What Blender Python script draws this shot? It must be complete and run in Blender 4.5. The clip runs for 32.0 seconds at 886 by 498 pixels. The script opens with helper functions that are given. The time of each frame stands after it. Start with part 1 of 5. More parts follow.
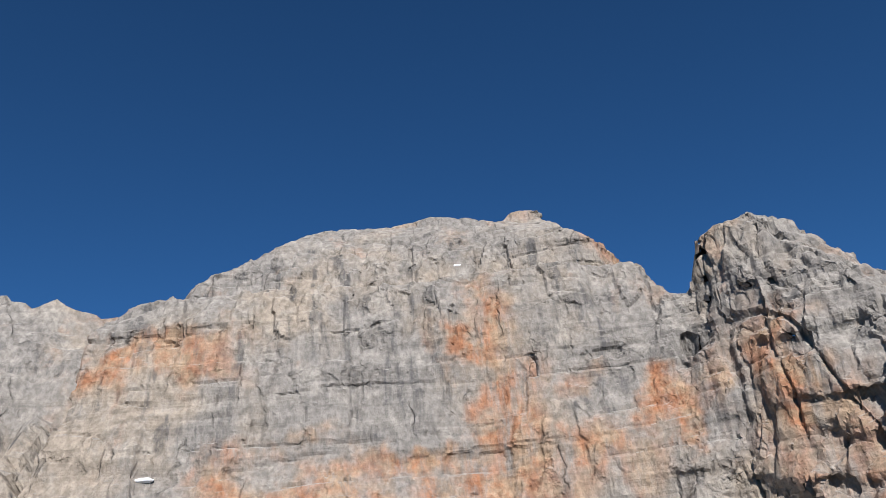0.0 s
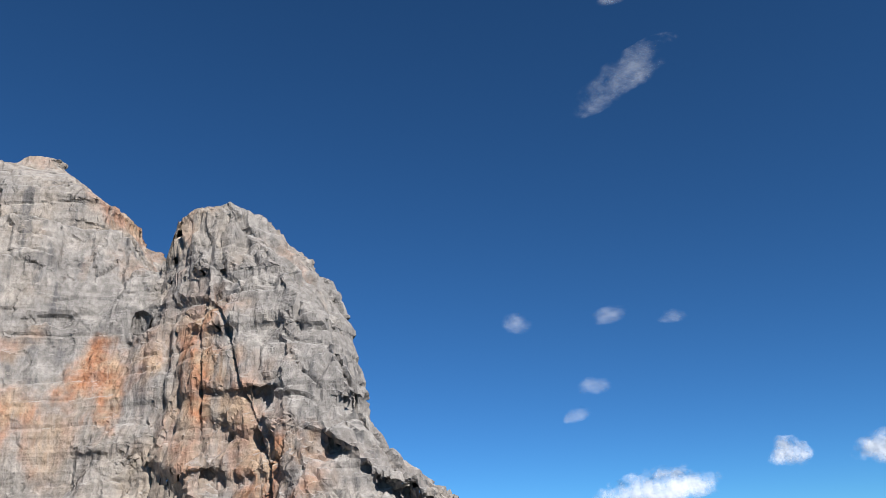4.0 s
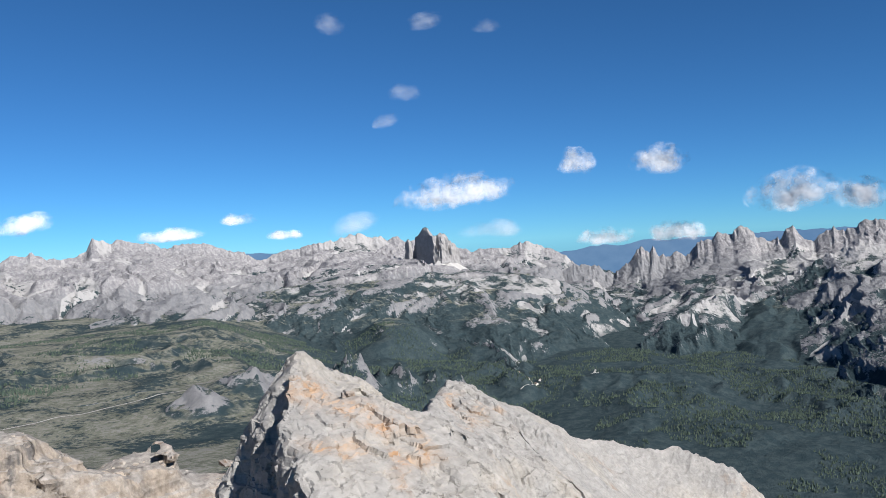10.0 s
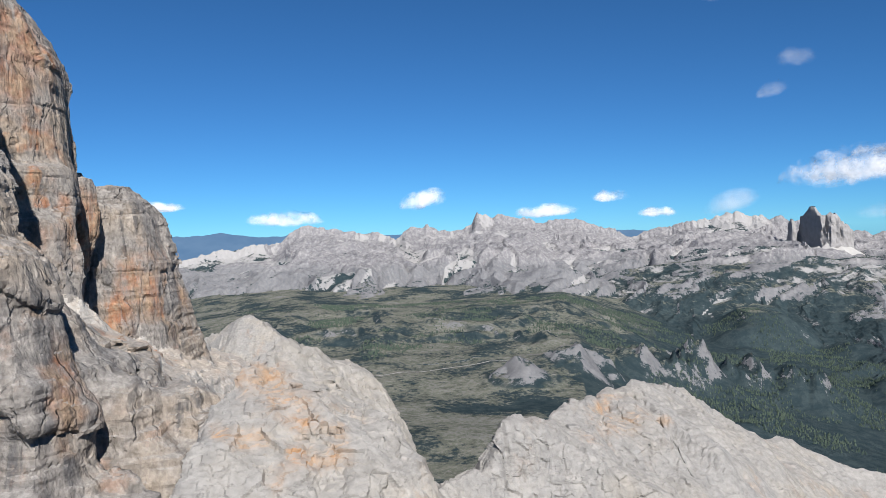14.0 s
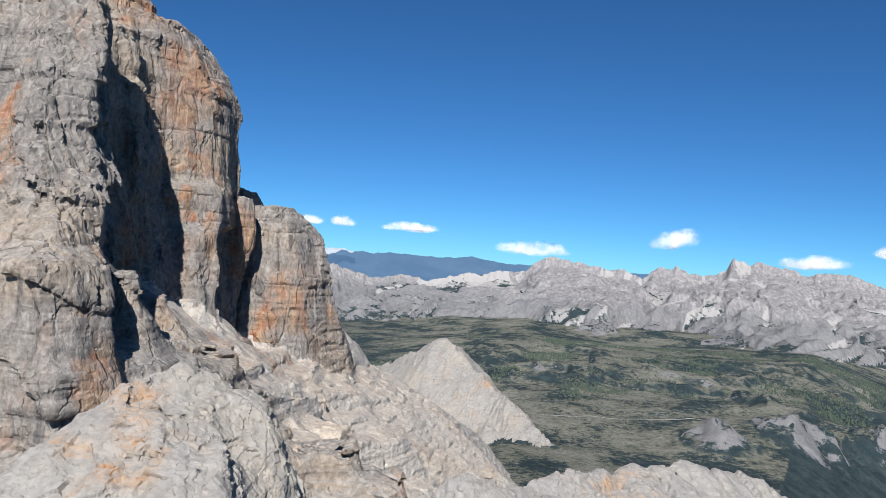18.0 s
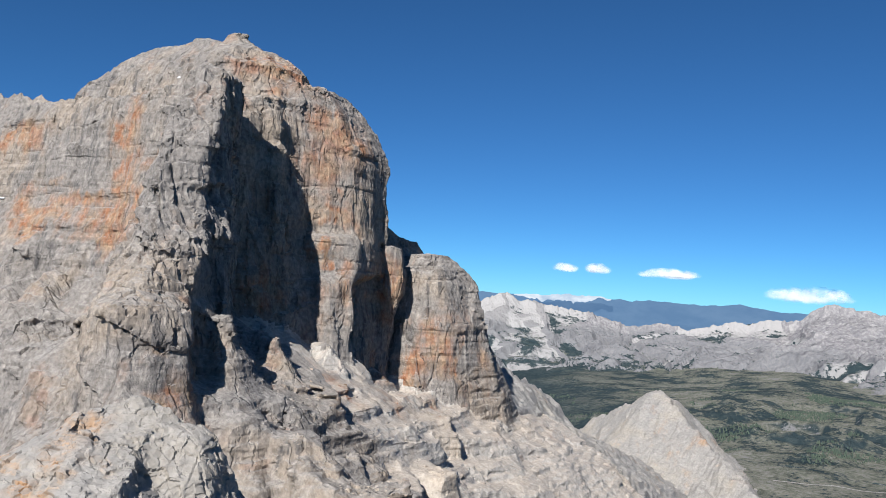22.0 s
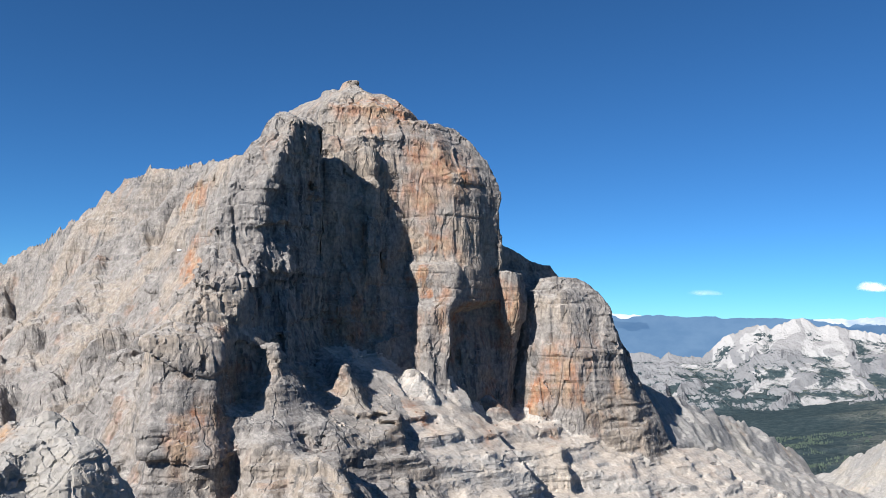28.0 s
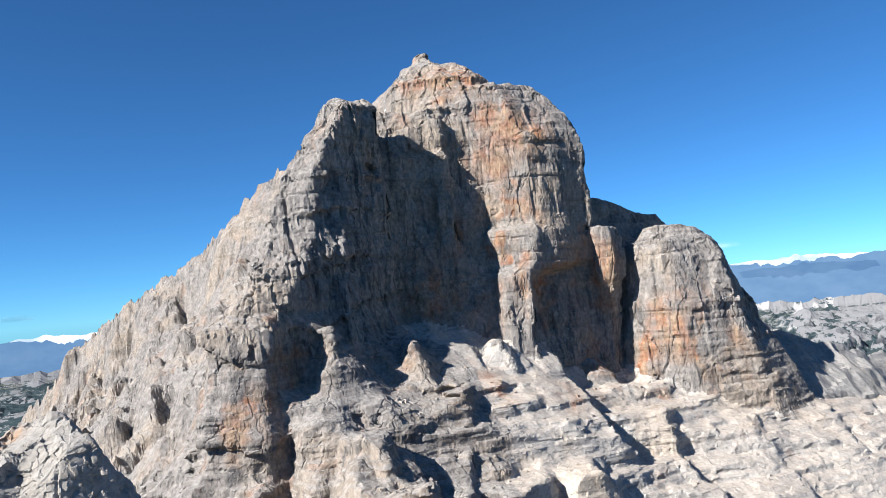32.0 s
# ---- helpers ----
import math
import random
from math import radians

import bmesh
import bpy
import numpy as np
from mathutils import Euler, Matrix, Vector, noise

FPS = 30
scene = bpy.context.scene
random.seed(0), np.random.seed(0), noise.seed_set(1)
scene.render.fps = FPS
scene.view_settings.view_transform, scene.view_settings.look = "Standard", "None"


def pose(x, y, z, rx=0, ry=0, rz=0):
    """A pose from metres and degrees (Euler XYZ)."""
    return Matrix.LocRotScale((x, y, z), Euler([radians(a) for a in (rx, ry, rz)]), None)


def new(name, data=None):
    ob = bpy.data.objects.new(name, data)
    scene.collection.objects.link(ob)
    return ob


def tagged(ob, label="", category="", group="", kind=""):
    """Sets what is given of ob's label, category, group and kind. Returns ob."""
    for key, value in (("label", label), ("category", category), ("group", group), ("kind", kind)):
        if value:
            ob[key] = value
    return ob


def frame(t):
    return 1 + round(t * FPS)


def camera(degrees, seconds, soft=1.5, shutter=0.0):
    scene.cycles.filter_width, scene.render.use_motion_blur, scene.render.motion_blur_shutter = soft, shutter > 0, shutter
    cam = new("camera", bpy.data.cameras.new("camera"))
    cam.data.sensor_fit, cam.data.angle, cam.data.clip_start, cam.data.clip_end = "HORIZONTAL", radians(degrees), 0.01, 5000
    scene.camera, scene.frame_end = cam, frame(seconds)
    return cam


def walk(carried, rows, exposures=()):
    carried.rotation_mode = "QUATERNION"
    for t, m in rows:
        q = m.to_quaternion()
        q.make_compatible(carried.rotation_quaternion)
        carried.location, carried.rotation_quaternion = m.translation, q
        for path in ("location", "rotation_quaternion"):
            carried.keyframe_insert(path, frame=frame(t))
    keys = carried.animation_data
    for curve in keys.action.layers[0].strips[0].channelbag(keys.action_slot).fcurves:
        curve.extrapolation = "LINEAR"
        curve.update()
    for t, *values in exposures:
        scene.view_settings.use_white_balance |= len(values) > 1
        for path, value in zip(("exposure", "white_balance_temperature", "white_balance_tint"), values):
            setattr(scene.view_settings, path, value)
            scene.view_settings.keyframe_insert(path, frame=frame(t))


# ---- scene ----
cam = camera(58.2, 32.0, 0.8)
EXPOSURES = [(0.0, 0.56), (4.0, 0.7), (7.0, 0.32), (9.0, 0.5), (11.0, 0.68), (13.0, 0.5), (22.0, 0.55), (24.0, 0.67), (27.0, 0.82), (30.0, 0.96), (32.0, 1.12)]
ROWS = [   # seconds, place, then heading, pitch and lean in degrees
    (0, 0.53, -0.27, 698.07, -0.71, 24.37, 5.25),
    (0.5, 11.14, 0.51, 698.66, -2.65, 23.15, 4.17),
    (1, 22.58, 0.96, 697.9, -6.33, 23.21, 3.85),
    (1.5, 32.98, 0.49, 697.9, -9.91, 23.22, 3.85),
    (2, 44.05, -0.62, 697.97, -13.49, 22.77, 3.31),
    (2.5, 54.69, -1.97, 697.72, -16.7, 22.64, 3.53),
    (3, 65.99, -4.18, 697.43, -19.52, 22.45, 3.83),
    (3.5, 76.37, -6.77, 696.85, -21.81, 21.99, 3.85),
    (4, 87.42, -10.22, 696.19, -23.86, 21.12, 3.39),
    (4.5, 97.62, -13.96, 695.67, -25.57, 20.28, 3.58),
    (6.5, 141.48, -32.08, 690.63, -28.95, 9.97, 6.6),
    (7, 151.91, -37.95, 689.96, -29.45, 7.09, 6.09),
    (7.5, 162.96, -44.19, 689.24, -29.84, 4.17, 5.42),
    (8, 175.36, -50.44, 688.55, -30.34, 1.57, 4.53),
    (8.5, 187.01, -55.97, 688.04, -31.23, 0.48, 4.28),
    (9, 200.14, -61.35, 687.47, -32.39, 0.59, 3.81),
    (9.5, 212.22, -66.12, 687.3, -33.4, 0.21, 3.3),
    (10, 225.03, -71.35, 687.38, -34.29, -0.46, 2.87),
    (10.5, 237.14, -75.35, 687.29, -32.28, -2.91, 2.59),
    (11, 250.17, -79.24, 687.57, -26.57, -3.47, 2.36),
    (11.5, 262.18, -83.26, 687.62, -23.17, -2.97, 2.38),
    (12, 275.41, -86.86, 687.8, -19.79, -1.86, 1.83),
    (12.5, 287.71, -89.57, 688.09, -16.62, -1.02, 1.54),
    (13, 301.14, -91.7, 688.11, -13.13, -0.6, 1.7),
    (13.5, 313.81, -94.19, 688.28, -9.95, 0.04, 1.56),
    (14, 327.37, -96.15, 688.35, -6.64, -1.15, 1.46),
    (14.5, 340.07, -97.16, 688.81, -4.24, -1.87, 0.89),
    (16.5, 390.98, -95.05, 692.12, 3.16, 0.68, -0.15),
    (17, 404.71, -93.91, 693.31, 6.13, 0.28, -2.32),
    (17.5, 416.45, -91.16, 694.72, 9.08, 0.13, -3.39),
    (18, 428.8, -87.39, 695.57, 12.26, 0.71, -3.79),
    (18.5, 440.28, -83.41, 696.3, 14.7, 2.25, -2.99),
    (19, 453.76, -79.92, 696.73, 17.59, 4.49, -3.17),
    (19.5, 465.78, -75.63, 697.32, 20.57, 5.76, -3.71),
    (20, 478.49, -70.27, 697.8, 23.71, 6.8, -4.4),
    (20.5, 490.53, -65.24, 698.24, 26.04, 7.41, -4.72),
    (21, 503.43, -59.78, 698.78, 28.13, 6.25, -4.62),
    (21.5, 513.53, -53.1, 699.79, 29.91, 3.63, -4.19),
    (22, 524.13, -45.54, 700.54, 32, 2.93, -3.56),
    (22.5, 533.59, -38.15, 701.35, 34.24, 3.37, -3.25),
    (23, 543.82, -29.92, 702.06, 36.5, 5.13, -3.02),
    (23.5, 553.85, -22.54, 702.2, 38.6, 6.62, -2.97),
    (24, 564.39, -14.3, 702.12, 39.97, 4.61, -2.77),
    (24.5, 572.59, -5.49, 702.09, 40.1, 4.16, -2.11),
    (26.5, 604.39, 31.52, 701.19, 47.53, 6.66, -1.42),
    (27, 612.28, 41.3, 700.87, 49.61, 6.84, -1.19),
    (27.5, 619.64, 50.7, 699.99, 51.43, 5.96, -0.78),
    (28, 626.51, 61.3, 699.22, 53.41, 4.56, -1.19),
    (28.5, 632.58, 71.43, 698, 55.27, 3.5, -1.46),
    (29, 638.56, 82.59, 697.34, 57.75, 2.53, -2.28),
    (29.5, 643.97, 93.2, 696.68, 60.08, 1.82, -2.98),
    (30, 648.86, 104.83, 695.91, 61.77, -0.25, -1.82),
    (30.5, 651.95, 116.2, 695.92, 62.12, -1.65, -0.2),
    (31, 654.7, 128.64, 695.59, 62.93, 0.6, 1.58),
    (31.5, 657.17, 140.04, 694.96, 65.1, 2.07, 3.22),
    (32, 659.55, 152.22, 694.17, 68.37, 3.07, 5.03),
]
walk(cam, [(t, pose(x, y, z, 0, 0, yaw) @ pose(0, 0, 0, 90 + pitch) @ pose(0, 0, 0, 0, 0, -lean)) for t, x, y, z, yaw, pitch, lean in ROWS],
     EXPOSURES)

# ---- light ----
SUN_AZ, SUN_EL = 170.0, 36.0      # compass degrees of the sun (0 is +y, 90 is +x) and its height
world = bpy.data.worlds.new("sky")
scene.world = world
world.use_nodes = True
wn = world.node_tree
sky = wn.nodes.new("ShaderNodeTexSky")
sky.sky_type, sky.sun_disc = "NISHITA", False
sky.sun_elevation, sky.sun_rotation = radians(SUN_EL), radians(SUN_AZ)
sky.altitude, sky.air_density, sky.dust_density, sky.ozone_density = 5000.0, 1.0, 0.0, 4.0
wn.nodes["Background"].inputs["Strength"].default_value = 0.053
tint = wn.nodes.new("ShaderNodeMix")
tint.data_type, tint.blend_type = "RGBA", "MULTIPLY"
tint.inputs["Factor"].default_value, tint.inputs["B"].default_value = 1.0, (0.45, 0.95, 1.25, 1.0)
wn.links.new(sky.outputs[0], tint.inputs["A"])
wn.links.new(tint.outputs["Result"], wn.nodes["Background"].inputs[0])
sun = new("sun", bpy.data.lights.new("sun", "SUN"))
sun.data.energy, sun.data.angle, sun.data.color = 5.2, radians(0.5), (1.0, 0.975, 0.945)
to_sun = Vector((math.sin(radians(SUN_AZ)) * math.cos(radians(SUN_EL)), math.cos(radians(SUN_AZ)) * math.cos(radians(SUN_EL)), math.sin(radians(SUN_EL))))
sun.matrix_world = Matrix.Translation((0, 0, 1500)) @ to_sun.to_track_quat("Z", "Y").to_matrix().to_4x4()


# ---- noise ----
RNG = np.random.default_rng(7)
LAT = RNG.random((64, 64, 64)).astype(np.float32)


def vnoise(p, scale, seed=0):
    """Smooth value noise, -1 to 1, at the points p (n, 3); scale: cell size in metres, one number or three."""
    q = p / np.asarray(scale, float) + 17.31 * seed + 1000.0
    i = np.floor(q).astype(np.int64)
    w = q - i
    w = w * w * (3 - 2 * w)
    i &= 63
    j = (i + 1) & 63
    x0, y0, z0, x1, y1, z1 = i[:, 0], i[:, 1], i[:, 2], j[:, 0], j[:, 1], j[:, 2]
    wx, wy, wz = w[:, 0], w[:, 1], w[:, 2]
    a = LAT[x0, y0, z0] * (1 - wx) + LAT[x1, y0, z0] * wx
    b = LAT[x0, y1, z0] * (1 - wx) + LAT[x1, y1, z0] * wx
    c = LAT[x0, y0, z1] * (1 - wx) + LAT[x1, y0, z1] * wx
    d = LAT[x0, y1, z1] * (1 - wx) + LAT[x1, y1, z1] * wx
    return 2 * ((a * (1 - wy) + b * wy) * (1 - wz) + (c * (1 - wy) + d * wy) * wz) - 1


def ridged(p, scale, seed=0):
    return 1 - 2 * np.abs(vnoise(p, scale, seed))


def fbm(p, scale, octaves, seed=0, gain=0.5):
    s = np.asarray(scale, float)
    return sum(gain ** k * vnoise(p, s / 2.03 ** k, seed + k) for k in range(octaves))


def rfbm(p, scale, octaves, seed=0, gain=0.5):
    s = np.asarray(scale, float)
    return sum(gain ** k * ridged(p, s / 2.03 ** k, seed + k) for k in range(octaves))


def axis_weights(a, s, seed):
    """Rows that blend lattice cells into the positions a on one axis."""
    q = a / s + 11.7 * seed + 500.0
    i = np.floor(q).astype(int)
    w = q - i
    w = w * w * (3 - 2 * w)
    lo = i.min()
    m = np.zeros((len(a), i.max() - lo + 2), np.float32)
    m[np.arange(len(a)), i - lo] = 1 - w
    m[np.arange(len(a)), i - lo + 1] += w
    return m


def grid_noise(ax, ay, az, scale, seed):
    """Value noise, -1 to 1, on a whole regular grid."""
    sx, sy, sz = scale
    wx, wy, wz = axis_weights(ax, sx, seed), axis_weights(ay, sy, seed + 1), axis_weights(az, sz, seed + 2)
    lat = np.random.default_rng(seed).random((wx.shape[1], wy.shape[1], wz.shape[1])).astype(np.float32) * 2 - 1
    g = np.tensordot(wx, lat, (1, 0))
    g = np.tensordot(g, wy, (1, 1))
    return np.tensordot(g, wz, (1, 1))


# ---- mesh helpers ----
def link_mesh(name, verts, faces, material, parent=None, smooth=False, gully=None):
    me = bpy.data.meshes.new(name)
    used, idx = np.unique(faces, return_inverse=True)
    idx = idx.reshape(faces.shape)
    v = np.ascontiguousarray(verts[used], dtype=np.float32)
    n, k = idx.shape
    me.vertices.add(len(v))
    me.vertices.foreach_set("co", v.ravel())
    me.loops.add(n * k)
    me.loops.foreach_set("vertex_index", idx.ravel().astype(np.int32))
    me.polygons.add(n)
    me.polygons.foreach_set("loop_start", np.arange(0, n * k, k, dtype=np.int32))
    me.update(calc_edges=True)
    me.polygons.foreach_set("use_smooth", np.full(n, smooth))
    for key, val in (gully or {}).items():
        me.attributes.new(key, "FLOAT", "POINT").data.foreach_set("value", np.ascontiguousarray(val[used], dtype=np.float32))
    me.materials.append(material)
    ob = new(name, me)
    ob.parent = parent
    return ob


def empty(name, x=0.0, y=0.0, z=0.0):
    ob = new(name)
    ob.location = (x, y, z)
    return ob


def surface(f, ax, ay, az):
    """Quads of the surface f = 0 (f < 0 inside) of a field on a regular grid, one vertex a cell."""
    s = f < 0
    nx, ny, nz = s.shape
    c = sum(s[i:nx - 1 + i, j:ny - 1 + j, k:nz - 1 + k].astype(np.int8) for i in (0, 1) for j in (0, 1) for k in (0, 1))
    cell = (c > 0) & (c < 8)
    ids = np.full(cell.shape, -1, np.int64)
    ci = np.argwhere(cell)
    ids[cell] = np.arange(len(ci))
    acc, cnt = np.zeros((len(ci), 3)), np.zeros(len(ci))
    corner = [(i, j, k) for i in (0, 1) for j in (0, 1) for k in (0, 1)]
    val = {o: f[ci[:, 0] + o[0], ci[:, 1] + o[1], ci[:, 2] + o[2]] for o in corner}
    for a in corner:
        for d in range(3):
            if a[d] == 0:
                b = list(a)
                b[d] = 1
                b = tuple(b)
                m = (val[a] < 0) != (val[b] < 0)
                t = val[a][m] / (val[a][m] - val[b][m])
                pt = np.tile(np.array(a, float), (m.sum(), 1))
                pt[:, d] = t
                acc[m] += pt
                cnt[m] += 1
    step = np.array([ax[1] - ax[0], ay[1] - ay[0], az[1] - az[0]])
    v = (ci + acc / cnt[:, None]) * step + np.array([ax[0], ay[0], az[0]])
    quads = []
    for d in range(3):
        lo = [slice(1, -1)] * 3
        hi = [slice(1, -1)] * 3
        lo[d], hi[d] = slice(0, -1), slice(1, None)
        a, b = s[tuple(lo)], s[tuple(hi)]
        e = np.argwhere(a != b)
        off = np.array([1, 1, 1])
        off[d] = 0
        e = e + off
        flip = s[e[:, 0], e[:, 1], e[:, 2]]
        u, w = [(1, 2), (2, 0), (0, 1)][d]
        q = []
        for du, dw in ((-1, -1), (0, -1), (0, 0), (-1, 0)):
            g = e.copy()
            g[:, u] += du
            g[:, w] += dw
            q.append(ids[g[:, 0], g[:, 1], g[:, 2]])
        q = np.stack(q, 1)
        q[~flip] = q[~flip][:, ::-1]
        quads.append(q)
    return v, np.concatenate(quads)


def subdivide(v, q):
    """Each quad into four."""
    n = len(v)
    e = np.sort(np.stack([q, np.roll(q, -1, 1)], 2).reshape(-1, 2), 1)
    ue, inv = np.unique(e[:, 0] * n + e[:, 1], return_inverse=True)
    mid = (v[ue // n] + v[ue % n]) / 2
    inv = inv.reshape(-1, 4) + n
    cen = v[q].mean(1)
    c = np.arange(len(q)) + n + len(ue)
    out = np.concatenate([np.stack([q[:, k], inv[:, k], c, inv[:, k - 1]], 1) for k in range(4)])
    return np.concatenate([v, mid, cen]), out


def normals(v, q):
    n = np.cross(v[q[:, 2]] - v[q[:, 0]], v[q[:, 3]] - v[q[:, 1]])
    acc = np.zeros_like(v)
    for k in range(4):
        np.add.at(acc, q[:, k], n)
    return acc / np.maximum(np.linalg.norm(acc, axis=1), 1e-9)[:, None]


# ---- materials ----
def nodes_of(name):
    m = bpy.data.materials.new(name)
    m.use_nodes = True
    nt = m.node_tree
    return m, nt, nt.nodes["Principled BSDF"]


def tex_noise(nt, vec, scale, detail=6.0, rough=0.6, stretch=(1, 1, 1)):
    mp = nt.nodes.new("ShaderNodeMapping")
    mp.inputs["Scale"].default_value = stretch
    nt.links.new(vec, mp.inputs[0])
    t = nt.nodes.new("ShaderNodeTexNoise")
    t.inputs["Scale"].default_value, t.inputs["Detail"].default_value, t.inputs["Roughness"].default_value = scale, detail, rough
    nt.links.new(mp.outputs[0], t.inputs["Vector"])
    return t.outputs["Fac"]


def ramp(nt, fac, lo, hi, a=0.0, b=1.0):
    r = nt.nodes.new("ShaderNodeMapRange")
    r.interpolation_type = "SMOOTHSTEP"
    for k, x in zip(("From Min", "From Max", "To Min", "To Max"), (lo, hi, a, b)):
        r.inputs[k].default_value = x
    nt.links.new(fac, r.inputs["Value"])
    return r.outputs["Result"]


def joints(nt, vec, scale, stretch, feature="F1"):
    """Blocks between joints: a random grey for each block, or the distance to the nearest joint."""
    mp = nt.nodes.new("ShaderNodeMapping")
    mp.inputs["Scale"].default_value = stretch
    nt.links.new(vec, mp.inputs[0])
    t = nt.nodes.new("ShaderNodeTexVoronoi")
    t.feature = feature
    t.inputs["Scale"].default_value = scale
    nt.links.new(mp.outputs[0], t.inputs["Vector"])
    if feature == "F1":
        sep = nt.nodes.new("ShaderNodeSeparateXYZ")
        nt.links.new(t.outputs["Color"], sep.inputs[0])
        return sep.outputs["X"]
    return t.outputs["Distance"]


def mixc(nt, fac, a, b, mode="MIX"):
    m = nt.nodes.new("ShaderNodeMix")
    m.data_type, m.blend_type = "RGBA", mode
    for sock, x in ((m.inputs["Factor"], fac), (m.inputs["A"], a), (m.inputs["B"], b)):
        if isinstance(x, (int, float)):
            sock.default_value = x
        elif isinstance(x, tuple):
            sock.default_value = (*x, 1.0)
        else:
            nt.links.new(x, sock)
    return m.outputs["Result"]


def mathn(nt, op, a, b=0.0):
    m = nt.nodes.new("ShaderNodeMath")
    m.operation = op
    for sock, x in zip(m.inputs, (a, b)):
        if isinstance(x, (int, float)):
            sock.default_value = x
        else:
            nt.links.new(x, sock)
    return m.outputs[0]


def bump(nt, bsdf, height, distance, strength=1.0):
    b = nt.nodes.new("ShaderNodeBump")
    b.inputs["Strength"].default_value, b.inputs["Distance"].default_value = strength, distance
    nt.links.new(height, b.inputs["Height"])
    nt.links.new(b.outputs[0], bsdf.inputs["Normal"])


def near_spot(nt, pos, centre, size):
    """1 inside a soft ellipsoid at centre, 0 outside."""
    v = nt.nodes.new("ShaderNodeVectorMath")
    v.operation = "SUBTRACT"
    nt.links.new(pos, v.inputs[0])
    v.inputs[1].default_value = centre
    d = nt.nodes.new("ShaderNodeVectorMath")
    d.operation = "DIVIDE"
    nt.links.new(v.outputs[0], d.inputs[0])
    d.inputs[1].default_value = size
    ln = nt.nodes.new("ShaderNodeVectorMath")
    ln.operation = "LENGTH"
    nt.links.new(d.outputs[0], ln.inputs[0])
    return ramp(nt, ln.outputs["Value"], 1.15, 0.2)


# stains of fresh, iron-red limestone on the cliffs: centre, half size
STAINS = [((122, 424, 800), (26, 44, 52)), ((150, 428, 690), (22, 40, 26)), ((168, 520, 655), (20, 26, 34)), ((112, 372, 730), (16, 30, 50)), ((146, 416, 752), (24, 28, 17)), ((17, 320, 802), (12, 50, 34)), ((24, 320, 768), (18, 50, 34)), ((22, 315, 735), (40, 50, 22)), ((60, 310, 748), (24, 50, 24)),
          ((-12, 315, 744), (30, 50, 12)), ((90, 308, 766), (16, 40, 16))]
STAINS += [((112, 272, 778), (22, 36, 32)), ((120, 258, 742), (30, 36, 26)), ((130, 405, 748), (18, 20, 10)), ((150, 400, 722), (16, 20, 6)), ((222, 208, 634), (16, 22, 26)), ((205, 216, 672), (12, 16, 14)), ((150, 478, 640), (20, 30, 16)), ((182, 528, 640), (12, 14, 26)),
          ((110, 265, 772), (18, 36, 28)), ((112, 255, 740), (26, 36, 26)), ((135, 245, 724), (34, 36, 16)),
          ((214, 212, 632), (18, 28, 28)), ((200, 226, 655), (22, 26, 22)), ((95, 390, 862), (34, 52, 24)), ((184, 565, 635), (18, 18, 30)), ((-130, 320, 800), (60, 60, 16)), ((-60, 290, 740), (60, 60, 18)),
          ((135, 440, 800), (20, 30, 30)), ((150, 470, 700), (20, 40, 40)), ((130, 350, 690), (30, 40, 30)), ((165, 500, 640), (25, 30, 30))]


